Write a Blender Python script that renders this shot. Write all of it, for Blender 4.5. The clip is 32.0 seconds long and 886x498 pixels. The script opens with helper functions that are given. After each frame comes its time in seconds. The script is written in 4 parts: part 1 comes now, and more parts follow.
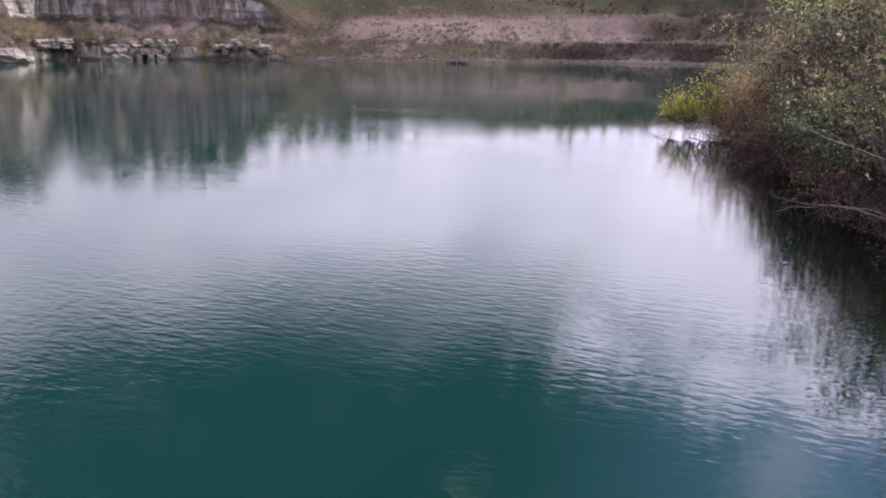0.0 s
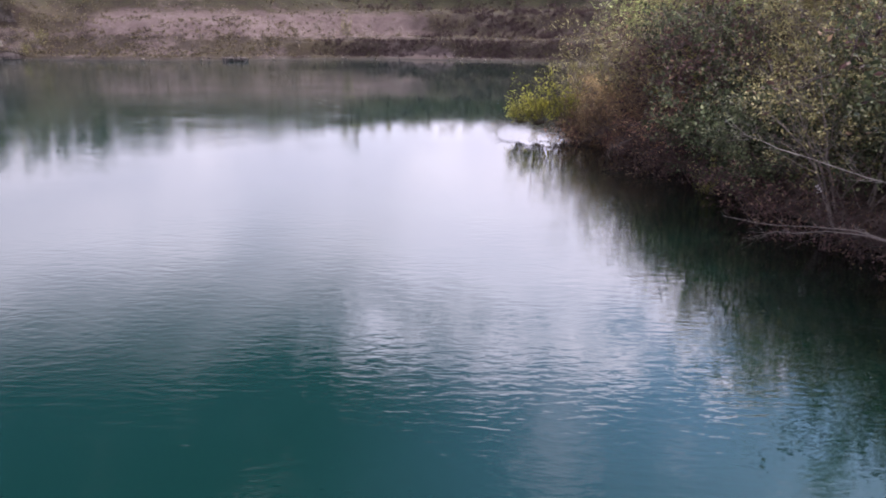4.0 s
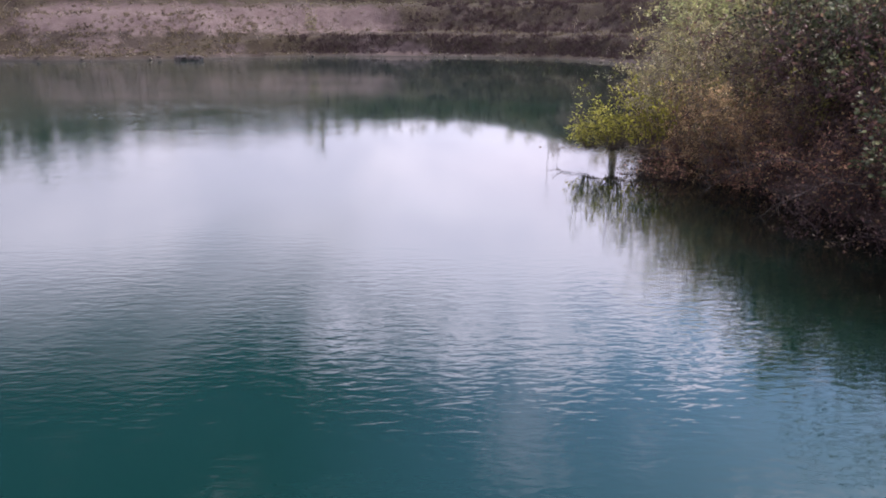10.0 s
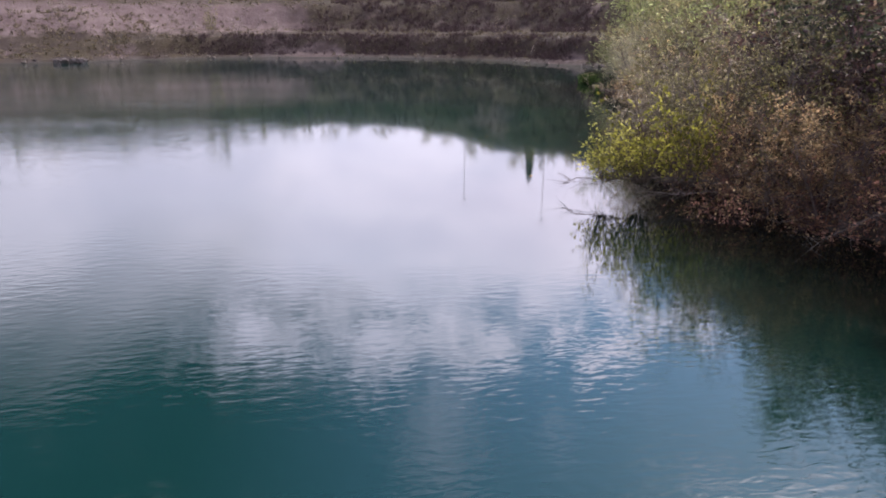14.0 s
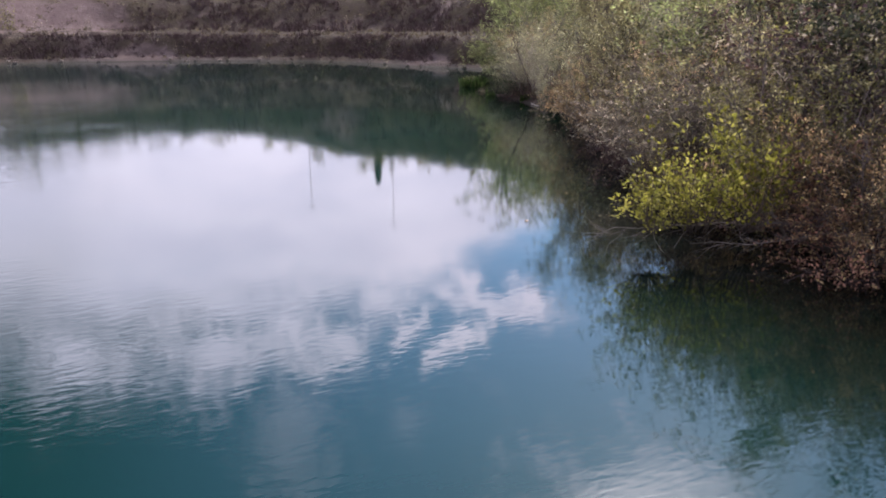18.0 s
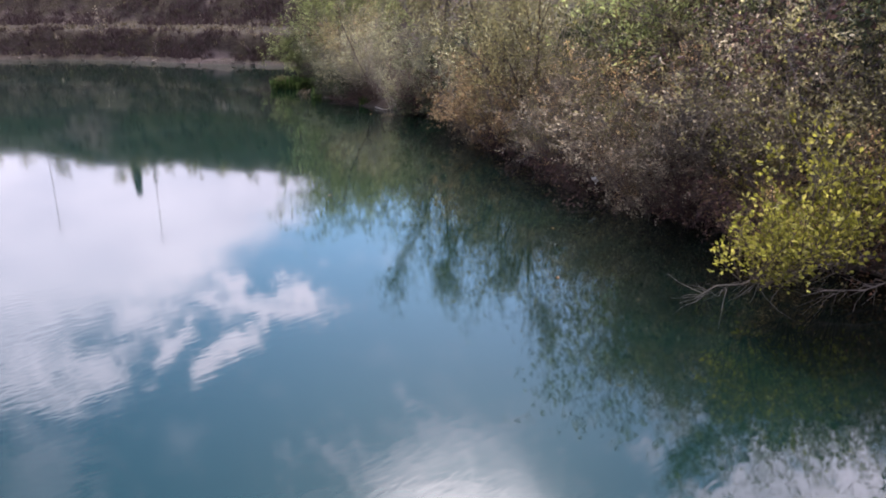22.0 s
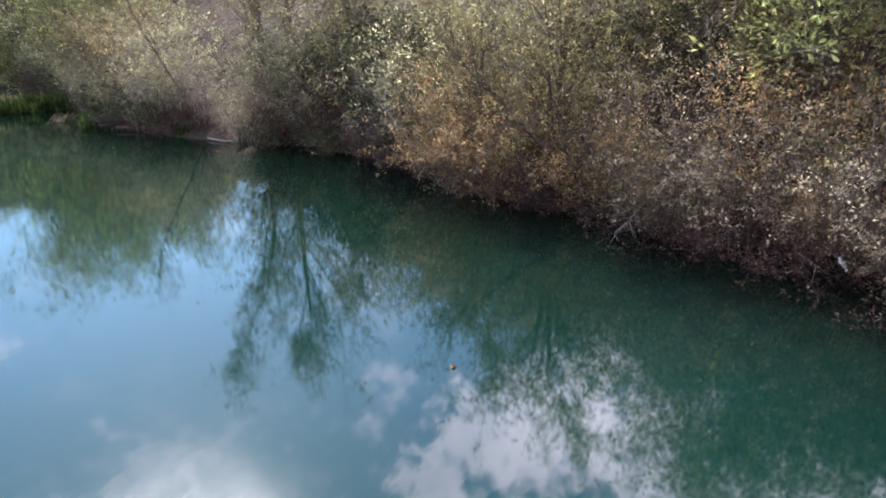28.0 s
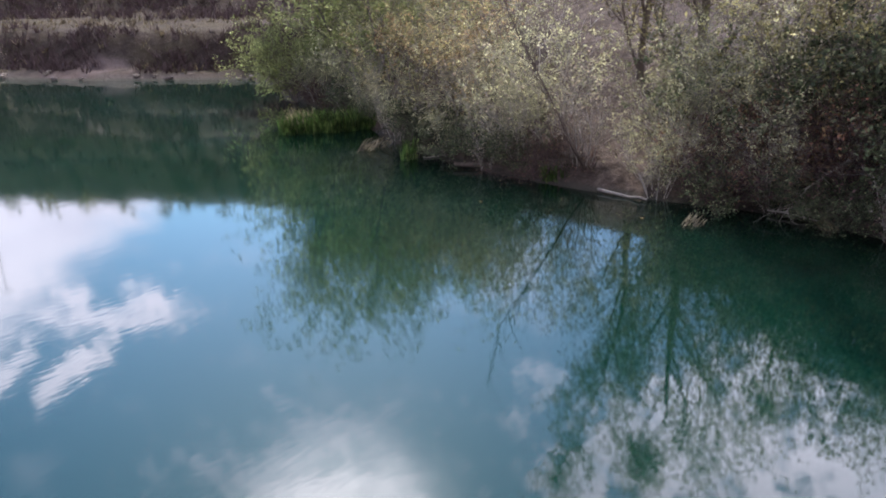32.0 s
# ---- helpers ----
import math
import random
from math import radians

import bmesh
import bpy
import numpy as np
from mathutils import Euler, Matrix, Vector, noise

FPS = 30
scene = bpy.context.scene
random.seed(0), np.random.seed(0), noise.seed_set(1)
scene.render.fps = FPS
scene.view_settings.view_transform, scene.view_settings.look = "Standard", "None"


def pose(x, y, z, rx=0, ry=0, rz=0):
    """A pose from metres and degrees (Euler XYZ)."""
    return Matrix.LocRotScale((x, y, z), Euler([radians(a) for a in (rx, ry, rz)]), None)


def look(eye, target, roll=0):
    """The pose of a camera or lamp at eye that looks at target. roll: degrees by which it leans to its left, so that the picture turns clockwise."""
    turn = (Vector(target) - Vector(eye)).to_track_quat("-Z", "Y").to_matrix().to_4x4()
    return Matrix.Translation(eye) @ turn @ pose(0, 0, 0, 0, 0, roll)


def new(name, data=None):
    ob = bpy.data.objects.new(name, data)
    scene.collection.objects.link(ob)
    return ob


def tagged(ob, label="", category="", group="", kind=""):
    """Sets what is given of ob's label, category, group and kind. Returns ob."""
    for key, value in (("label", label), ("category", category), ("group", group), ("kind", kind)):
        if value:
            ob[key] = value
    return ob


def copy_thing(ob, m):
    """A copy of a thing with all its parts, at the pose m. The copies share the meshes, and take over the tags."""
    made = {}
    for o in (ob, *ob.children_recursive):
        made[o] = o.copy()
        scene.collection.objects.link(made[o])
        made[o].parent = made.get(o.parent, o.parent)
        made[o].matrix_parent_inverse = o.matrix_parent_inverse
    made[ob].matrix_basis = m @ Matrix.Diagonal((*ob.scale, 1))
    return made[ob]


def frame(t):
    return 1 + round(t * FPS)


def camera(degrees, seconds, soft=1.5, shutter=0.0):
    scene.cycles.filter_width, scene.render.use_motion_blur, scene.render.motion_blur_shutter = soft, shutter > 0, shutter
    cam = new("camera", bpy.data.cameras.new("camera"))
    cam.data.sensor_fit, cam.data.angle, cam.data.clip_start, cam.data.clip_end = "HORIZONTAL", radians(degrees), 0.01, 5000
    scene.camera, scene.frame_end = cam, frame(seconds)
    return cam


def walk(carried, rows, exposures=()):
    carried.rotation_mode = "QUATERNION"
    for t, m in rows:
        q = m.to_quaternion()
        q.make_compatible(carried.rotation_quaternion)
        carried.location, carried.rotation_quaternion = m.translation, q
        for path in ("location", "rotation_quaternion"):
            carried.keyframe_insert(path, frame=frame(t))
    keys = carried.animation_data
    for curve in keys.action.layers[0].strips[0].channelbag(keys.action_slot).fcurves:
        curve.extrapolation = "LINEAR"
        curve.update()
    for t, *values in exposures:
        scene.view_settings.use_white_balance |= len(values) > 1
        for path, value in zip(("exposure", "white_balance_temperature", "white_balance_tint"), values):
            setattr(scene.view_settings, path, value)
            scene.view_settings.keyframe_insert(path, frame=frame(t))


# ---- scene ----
import functools

from mathutils.bvhtree import BVHTree

# ---- camera and its walk ----
ROWS = [
    (0, -0.00, 0.00, 3.560, 19.23, -16.86, 0.15),
    (0.5, -0.45, 0.35, 3.566, 15.69, -16.86, 0.17),
    (1, -0.89, 0.71, 3.573, 11.61, -16.88, 0.20),
    (1.5, -1.32, 1.08, 3.581, 10.37, -16.91, 0.22),
    (2, -1.71, 1.44, 3.581, 8.85, -16.95, 0.20),
    (2.5, -2.08, 1.82, 3.577, 5.38, -16.99, 0.31),
    (3, -2.44, 2.22, 3.569, 2.52, -17.02, 0.37),
    (3.5, -2.78, 2.64, 3.561, 1.49, -17.06, 0.39),
    (5.5, -3.89, 4.66, 3.570, -0.05, -17.29, 0.33),
    (6, -4.10, 5.26, 3.561, 0.01, -17.35, 0.23),
    (6.5, -4.28, 5.87, 3.554, 0.02, -17.40, 0.16),
    (7, -4.45, 6.50, 3.549, -0.22, -17.42, 0.11),
    (7.5, -4.60, 7.14, 3.545, -0.49, -17.45, 0.08),
    (8, -4.76, 7.81, 3.540, -0.74, -17.45, 0.10),
    (8.5, -4.91, 8.50, 3.529, -1.05, -17.47, 0.11),
    (9, -5.06, 9.20, 3.511, -1.37, -17.47, 0.04),
    (9.5, -5.21, 9.91, 3.488, -1.80, -17.48, 0.04),
    (10, -5.34, 10.60, 3.464, -2.27, -17.49, 0.03),
    (10.5, -5.48, 11.26, 3.439, -2.77, -17.51, -0.03),
    (11, -5.62, 11.91, 3.419, -3.53, -17.54, -0.09),
    (11.5, -5.77, 12.54, 3.408, -4.55, -17.55, -0.10),
    (12, -5.92, 13.16, 3.403, -5.62, -17.56, -0.12),
    (12.5, -6.06, 13.77, 3.403, -6.68, -17.55, -0.09),
    (13, -6.19, 14.38, 3.405, -7.74, -17.54, -0.04),
    (13.5, -6.34, 15.01, 3.410, -8.80, -17.54, -0.03),
    (14, -6.48, 15.64, 3.416, -9.85, -17.53, 0.05),
    (14.5, -6.62, 16.27, 3.419, -10.89, -17.51, 0.14),
    (16.5, -7.35, 18.84, 3.377, -15.14, -17.42, 0.34),
    (17, -7.56, 19.45, 3.393, -17.63, -17.46, 0.22),
    (17.5, -7.77, 20.07, 3.417, -21.38, -17.51, 0.14),
    (18, -8.00, 20.68, 3.444, -23.44, -17.60, 0.03),
    (18.5, -8.21, 21.30, 3.465, -23.87, -17.67, -0.08),
    (19, -8.42, 21.92, 3.482, -25.37, -17.74, -0.21),
    (19.5, -8.61, 22.57, 3.492, -27.18, -17.83, -0.23),
    (20, -8.78, 23.23, 3.494, -29.55, -17.92, -0.10),
    (20.5, -8.92, 23.89, 3.494, -32.49, -17.98, -0.01),
    (21, -9.03, 24.55, 3.496, -36.23, -18.01, 0.05),
    (21.5, -9.12, 25.21, 3.498, -39.75, -18.07, 0.11),
    (22, -9.20, 25.85, 3.504, -43.12, -18.15, 0.21),
    (22.5, -9.25, 26.46, 3.510, -44.58, -18.20, 0.28),
    (23, -9.27, 27.11, 3.510, -44.53, -18.29, 0.26),
    (23.5, -9.25, 27.83, 3.511, -44.49, -18.38, 0.22),
    (24, -9.17, 28.57, 3.511, -45.19, -18.51, 0.12),
    (24.5, -9.05, 29.32, 3.512, -49.66, -18.62, 0.20),
    (25, -8.91, 30.10, 3.510, -53.96, -18.73, 0.24),
    (25.5, -8.74, 30.90, 3.504, -57.29, -18.84, 0.39),
    (27.5, -7.63, 34.52, 3.478, -66.55, -18.77, 0.17),
    (28, -7.25, 35.52, 3.485, -68.43, -18.84, 0.19),
    (28.5, -6.87, 36.50, 3.495, -68.69, -18.88, 0.15),
    (29, -6.48, 37.48, 3.508, -68.77, -18.93, 0.21),
    (29.5, -6.07, 38.48, 3.520, -68.93, -18.96, 0.25),
    (30, -5.66, 39.48, 3.523, -69.14, -19.01, 0.27),
    (30.5, -5.26, 40.48, 3.515, -68.62, -19.09, 0.14),
    (31, -4.86, 41.51, 3.499, -62.00, -19.14, -0.17),
    (31.5, -4.46, 42.55, 3.478, -55.44, -19.13, -0.46),
    (32, -4.07, 43.58, 3.452, -54.96, -19.14, -0.51),
]


def aimed(x, y, z, yaw, pitch, roll):
    a, b = radians(yaw), radians(pitch)
    ahead = Vector((-math.sin(a) * math.cos(b), math.cos(a) * math.cos(b), math.sin(b)))
    return look((x, y, z), Vector((x, y, z)) + ahead * 10, roll)


cam = camera(64.03, 32.0, soft=1.9)
walk(cam, [(t, aimed(*p)) for t, *p in ROWS], [(0.0, 0.0, 6850, 20.0), (6.0, -0.06, 6850, 20.0), (12.0, -0.18, 6830, 20.0), (18.0, -0.24, 6810, 19.5), (20.5, -0.16, 6805, 19.5), (23.2, -0.06, 6800, 19.0), (25.0, -0.20, 6770, 17.0), (28.0, 0.29, 6680, 15.0), (31.0, 0.28, 6660, 15.0), (32.0, 0.07, 6660, 15.0)])

# ---- world, sun, exposure ----
SUN_AZ, SUN_EL = 45.0, 42.2  # degrees to the right of +y, and up


class Nodes:
    """A short way to write node trees."""

    def __init__(self, tree):
        self.tree = tree
        tree.nodes.clear()

    def add(self, kind, *wires, **fields):
        node = self.tree.nodes.new(kind)
        for key, value in fields.items():
            if key == "operation":
                node.operation = value
            elif key == "blend_type":
                node.blend_type = value
            elif key == "data_type":
                node.data_type = value
            elif key == "sky_type":
                node.sky_type = value
        for n, w in enumerate(wires):
            if w is None:
                continue
            self.plug(node.inputs[n], w)
        return node

    def plug(self, socket, w):
        if isinstance(w, bpy.types.NodeSocket):
            self.tree.links.new(w, socket)
        elif isinstance(w, bpy.types.Node):
            self.tree.links.new(w.outputs[0], socket)
        else:
            socket.default_value = w

    def math(self, op, a, b=0.0, c=0.0):
        return self.add("ShaderNodeMath", a, b, c, operation=op).outputs[0]

    def ramp(self, x, lo, hi, a=0.0, b=1.0):
        """Smooth step of x from lo to hi, giving a to b."""
        node = self.tree.nodes.new("ShaderNodeMapRange")
        node.interpolation_type = "SMOOTHSTEP"
        for n, w in enumerate((x, lo, hi, a, b)):
            self.plug(node.inputs[n], w)
        return node.outputs[0]

    def mix(self, fac, a, b, mode="MIX"):
        node = self.tree.nodes.new("ShaderNodeMix")
        node.data_type, node.blend_type = "RGBA", mode
        self.plug(node.inputs["Factor"], fac)
        for name, w in ((6, a), (7, b)):
            self.plug(node.inputs[name], (*w, 1.0) if isinstance(w, tuple) and len(w) == 3 else w)
        return node.outputs[2]

    def noise(self, vector, scale, detail=4.0, rough=0.55, distortion=0.0):
        node = self.tree.nodes.new("ShaderNodeTexNoise")
        if vector is not None:
            self.plug(node.inputs["Vector"], vector)
        for key, v in (("Scale", scale), ("Detail", detail), ("Roughness", rough), ("Distortion", distortion)):
            node.inputs[key].default_value = v
        return node.outputs["Fac"]

    def mapped(self, vector, scale=(1, 1, 1), turn=(0, 0, 0)):
        node = self.tree.nodes.new("ShaderNodeMapping")
        self.plug(node.inputs["Vector"], vector)
        node.inputs["Scale"].default_value = scale
        node.inputs["Rotation"].default_value = turn
        return node.outputs[0]


world = bpy.data.worlds.new("sky")
scene.world = world
world.use_nodes = True
n = Nodes(world.node_tree)
sky = n.tree.nodes.new("ShaderNodeTexSky")
sky.sky_type = "NISHITA"
sky.sun_disc = False
sky.sun_elevation, sky.sun_rotation = radians(SUN_EL), radians(SUN_AZ)
sky.air_density, sky.dust_density, sky.ozone_density = 1.0, 0.4, 1.5
way = n.tree.nodes.new("ShaderNodeTexCoord").outputs["Generated"]
sep = n.add("ShaderNodeSeparateXYZ", way)
el = n.math("MULTIPLY", n.math("ARCSINE", sep.outputs[2]), 57.296)
az = n.math("MULTIPLY", n.math("ARCTAN2", sep.outputs[0], sep.outputs[1]), 57.296)
# clouds lie on a flat deck, so they crowd towards the horizon
deck = n.math("ADD", n.math("MAXIMUM", sep.outputs[2], 0.0), 0.22)
flat = n.add("ShaderNodeCombineXYZ", n.math("DIVIDE", sep.outputs[0], deck), n.math("DIVIDE", sep.outputs[1], deck), 0.3)
puffs = n.noise(flat, 2.1, 7.0, 0.6, 0.3)
wisps = n.noise(flat, 5.5, 6.0, 0.62, 0.2)
curls = n.noise(n.mapped(flat, (1.2, 1.0, 1.0), (0, 0, 0.4)), 9.0, 6.0, 0.62, 0.6)
soft_noise = n.noise(flat, 1.1, 5.0, 0.55, 0.2)
az_d = n.math("ADD", az, n.math("MULTIPLY", n.math("SUBTRACT", wisps, 0.5), 6.0))
el_d = n.math("ADD", el, n.math("MULTIPLY", n.math("SUBTRACT", curls, 0.5), 5.0))


def puff(a, e, wide, high, tilt=0.0):
    """How deep inside one round heap of cloud: 1 in its middle, 0 at its edge; degrees of azimuth and elevation."""
    c, k = math.cos(radians(tilt)), math.sin(radians(tilt))
    u, v = n.math("SUBTRACT", az_d, a), n.math("SUBTRACT", el_d, e)
    p = n.math("ADD", n.math("MULTIPLY", u, c / wide), n.math("MULTIPLY", v, k / wide))
    q = n.math("SUBTRACT", n.math("MULTIPLY", v, c / high), n.math("MULTIPLY", u, k / high))
    return n.math("SUBTRACT", 1.0, n.math("SQRT", n.math("ADD", n.math("MULTIPLY", p, p), n.math("MULTIPLY", q, q))))


def most(parts):
    return functools.reduce(lambda a, b: n.math("MAXIMUM", a, b), parts)


shreds = n.noise(n.mapped(flat, (1.0, 1.4, 1.0), (0, 0, -0.5)), 26.0, 5.0, 0.65, 0.4)
ragged = n.math("ADD", n.math("MULTIPLY", n.math("SUBTRACT", curls, 0.5), 2.4), n.math("MULTIPLY", n.math("SUBTRACT", shreds, 0.5), 3.0))
# the white bank over the far shore: a veil on one side, a body that leans away from the sun, lobes along its upper edge
el_v = n.math("ADD", el, n.math("MULTIPLY", n.math("SUBTRACT", soft_noise, 0.5), -14.0))
veil = n.math("MULTIPLY", n.ramp(el_v, 25.5, 13.5), n.ramp(az_d, 16.0, -4.0))
lean = n.math("SUBTRACT", n.math("SUBTRACT", 54.0, n.math("MULTIPLY", el_d, 1.5)), az_d)
body = n.math("MULTIPLY", n.ramp(el_d, 23.5, 18.5), n.math("MULTIPLY", n.ramp(lean, -3.0, 5.0), n.ramp(az_d, -20.0, 0.0)))
lobes = most([puff(*p) for p in ((-5.0, 23.2, 7.0, 3.6), (3.5, 25.0, 5.5, 3.8), (9.5, 23.5, 4.5, 4.5), (14.5, 25.2, 4.2, 2.6, -20), (7.0, 21.0, 12.0, 3.0), (18.5, 21.5, 4.0, 2.4))])
# torn scraps off the end of the bank
scraps = most([puff(*p) for p in ((27.5, 21.7, 8.0, 1.9, 7), (30.5, 22.2, 3.8, 1.5), (25.0, 25.2, 4.2, 1.1, -33), (20.2, 24.6, 2.6, 1.0, -30))])
# the heap beyond the wood
heap = most([puff(*p) for p in ((73.5, 34.0, 6.0, 5.0), (80.0, 31.5, 7.0, 6.5), (90.0, 32.0, 9.0, 7.5), (101.0, 36.0, 11.0, 9.0), (67.5, 37.0, 4.5, 3.5), (76.0, 30.0, 3.5, 2.4), (82.5, 26.5, 3.5, 3.5))])
torn = n.ramp(n.math("ADD", scraps, n.math("MULTIPLY", ragged, 0.7)), -0.1, 0.7)
firm = n.ramp(n.math("ADD", lobes, ragged), -0.3, 1.0, 0.0, 0.92)
heaped = n.math("MULTIPLY", n.ramp(n.math("ADD", heap, n.math("MULTIPLY", ragged, 0.8)), -0.1, 0.6), n.ramp(puffs, 0.3, 0.6, 0.55, 1.0))
faint = n.math("MULTIPLY", n.ramp(n.math("ADD", most([puff(42.0, 38.0, 13.0, 7.0), puff(61.0, 21.0, 4.0, 4.0), puff(63.2, 29.6, 3.0, 1.9), puff(62.0, 32.4, 2.2, 1.4)]), ragged), -0.1, 1.0), 0.42)
faint = n.math("MAXIMUM", faint, n.math("MULTIPLY", n.ramp(n.math("ADD", puff(9.5, 31.5, 5.0, 6.5), ragged), -0.2, 1.0), 0.24))
thin = n.math("MULTIPLY", n.ramp(wisps, 0.52, 0.78), 0.2)
# unseen cloud behind the camera, added to light the front of the shrubs
behind = n.math("MULTIPLY", n.ramp(puffs, 0.38, 0.58), n.ramp(n.math("ABSOLUTE", n.math("SUBTRACT", az, 20.0)), 95.0, 125.0))
cover = most([n.math("MULTIPLY", veil, 0.95), body, firm, torn, heaped, faint, thin, n.math("MULTIPLY", behind, 0.62)])
glow_way = (math.sin(radians(SUN_AZ)) * math.cos(radians(SUN_EL)), math.cos(radians(SUN_AZ)) * math.cos(radians(SUN_EL)), math.sin(radians(SUN_EL)))
near_sun = n.tree.nodes.new("ShaderNodeVectorMath")
near_sun.operation = "DOT_PRODUCT"
n.plug(near_sun.inputs[0], way)
near_sun.inputs[1].default_value = glow_way
near_sun = near_sun.outputs["Value"]
halo = n.math("MULTIPLY", n.math("POWER", n.ramp(near_sun, 0.972, 1.0), 3.6), n.ramp(curls, 0.35, 0.65, 0.75, 1.35))
# hazy air is brighter towards the sun, and clouds there are lit through
haze = n.ramp(near_sun, 0.66, 0.98, 0.32, 3.1)
blue = n.mix(1.0, sky.outputs[0], (0.100, 0.138, 0.160), "MULTIPLY")
blue = n.mix(1.0, blue, n.add("ShaderNodeCombineXYZ", haze, haze, haze).outputs[0], "MULTIPLY")
shine = n.ramp(near_sun, -0.5, 0.95, 0.5, 1.5)
white = n.mix(n.ramp(puffs, 0.3, 0.7), (1.42, 1.48, 1.92), (1.85, 1.87, 2.30))
shine = n.math("MULTIPLY", shine, n.ramp(el, 7.0, 32.0, 0.86, 2.3))
white = n.mix(1.0, white, n.add("ShaderNodeCombineXYZ", shine, shine, shine).outputs[0], "MULTIPLY")
clouded = n.mix(cover, blue, white)
lit = n.mix(1.0, clouded, n.mix(halo, (0.0, 0.0, 0.0), (8.5, 8.2, 8.4)), "ADD")
back = n.add("ShaderNodeBackground", lit, 1.0)
out = n.tree.nodes.new("ShaderNodeOutputWorld")
n.plug(out.inputs[0], back)

sun = new("sun", bpy.data.lights.new("sun", "SUN"))
sun.data.energy, sun.data.angle, sun.data.color = 5.0, radians(1.2), (1.0, 0.93, 0.82)
sun.matrix_world = look(Vector(glow_way) * 100, (0, 0, 0))



# ---- materials ----
def material(name):
    m = bpy.data.materials.new(name)
    m.use_nodes = True
    return m, Nodes(m.node_tree)


def finish(n, shader):
    n.plug(n.tree.nodes.new("ShaderNodeOutputMaterial").inputs[0], shader)


def principled(n, colour, rough=0.8, normal=None, specular=0.3, ior=1.45, metal=0.0):
    p = n.tree.nodes.new("ShaderNodeBsdfPrincipled")
    n.plug(p.inputs["Base Color"], (*colour, 1.0) if isinstance(colour, tuple) and len(colour) == 3 else colour)
    n.plug(p.inputs["Roughness"], rough)
    p.inputs["Specular IOR Level"].default_value, p.inputs["IOR"].default_value, p.inputs["Metallic"].default_value = specular, ior, metal
    if normal is not None:
        n.plug(p.inputs["Normal"], normal)
    return p.outputs[0]


def bump(n, height, strength, distance):
    b = n.tree.nodes.new("ShaderNodeBump")
    b.inputs["Strength"].default_value, b.inputs["Distance"].default_value = strength, distance
    n.plug(b.inputs["Height"], height)
    return b.outputs[0]


def leaf_material(name, dull, fresh, third, through_light=0.35):
    """Leaves whose colour varies from leaf to leaf and from plant to plant; clumps carry painted light and dark."""
    m, n = material(name)
    island = n.tree.nodes.new("ShaderNodeNewGeometry").outputs["Random Per Island"]
    plant = n.tree.nodes.new("ShaderNodeObjectInfo").outputs["Random"]
    place = n.tree.nodes.new("ShaderNodeTexCoord").outputs["Object"]
    c = n.mix(n.ramp(n.noise(place, 1.4, 3.0), 0.35, 0.65), dull, fresh)
    c = n.mix(n.ramp(island, 0.62, 0.95), c, third)
    c = n.mix(n.math("MULTIPLY", plant, 0.3), c, dull)
    # clumps and tufts lightened and darkened in colour, as if sunlit and shaded
    clump_light = n.ramp(n.noise(place, 2.3, 3.0, 0.6), 0.36, 0.64, 0.5, 1.5)
    c = n.mix(1.0, c, n.add("ShaderNodeCombineXYZ", clump_light, clump_light, clump_light).outputs[0], "MULTIPLY")
    tuft = n.ramp(n.noise(place, 6.5, 2.0, 0.6), 0.38, 0.62, 0.55, 1.4)
    c = n.mix(1.0, c, n.add("ShaderNodeCombineXYZ", tuft, tuft, tuft).outputs[0], "MULTIPLY")
    shade = n.math("ADD", n.math("MULTIPLY", n.math("FRACT", n.math("MULTIPLY", plant, 7.3)), 0.7), 0.65)
    c = n.mix(1.0, c, n.add("ShaderNodeCombineXYZ", shade, shade, shade).outputs[0], "MULTIPLY")
    c = n.mix(1.0, c, n.mix(n.math("FRACT", n.math("MULTIPLY", island, 17.0)), (0.78, 0.78, 0.78), (1.15, 1.15, 1.15)), "MULTIPLY")
    solid = principled(n, c, 0.55, specular=0.25)
    glow = n.add("ShaderNodeBsdfTranslucent", c)
    finish(n, n.add("ShaderNodeMixShader", through_light, solid, glow))
    return m


def bark_material(name, dark, pale, scale=9.0):
    m, n = material(name)
    place = n.tree.nodes.new("ShaderNodeTexCoord").outputs["Object"]
    island = n.tree.nodes.new("ShaderNodeNewGeometry").outputs["Random Per Island"]
    grain = n.noise(n.mapped(place, (1, 1, 0.25)), scale, 6.0, 0.65)
    c = n.mix(n.ramp(grain, 0.35, 0.7), dark, pale)
    c = n.mix(n.math("MULTIPLY", island, 0.5), c, pale)
    finish(n, principled(n, c, 0.85, bump(n, grain, 0.5, 0.01)))
    return m


LEAF_YELLOW = leaf_material("leaf_yellow_green", (0.40, 0.39, 0.075), (0.58, 0.54, 0.10), (0.70, 0.63, 0.18), 0.45)
LEAF_OLIVE = leaf_material("leaf_olive", (0.24, 0.21, 0.105), (0.41, 0.37, 0.165), (0.58, 0.53, 0.29), 0.55)
LEAF_GREY = leaf_material("leaf_grey_olive", (0.38, 0.31, 0.24), (0.48, 0.41, 0.30), (0.57, 0.52, 0.38), 0.58)
# grey leaf lightened in colour, standing in for hazy light further along the bank
LEAF_PALE = leaf_material("leaf_pale_olive", (0.41, 0.40, 0.24), (0.54, 0.53, 0.31), (0.66, 0.63, 0.42), 0.58)
LEAF_RED = leaf_material("leaf_russet", (0.27, 0.14, 0.10), (0.42, 0.22, 0.15), (0.47, 0.36, 0.17), 0.4)
LEAF_TAN = leaf_material("leaf_tan_orange", (0.50, 0.33, 0.19), (0.66, 0.46, 0.24), (0.72, 0.60, 0.33), 0.58)
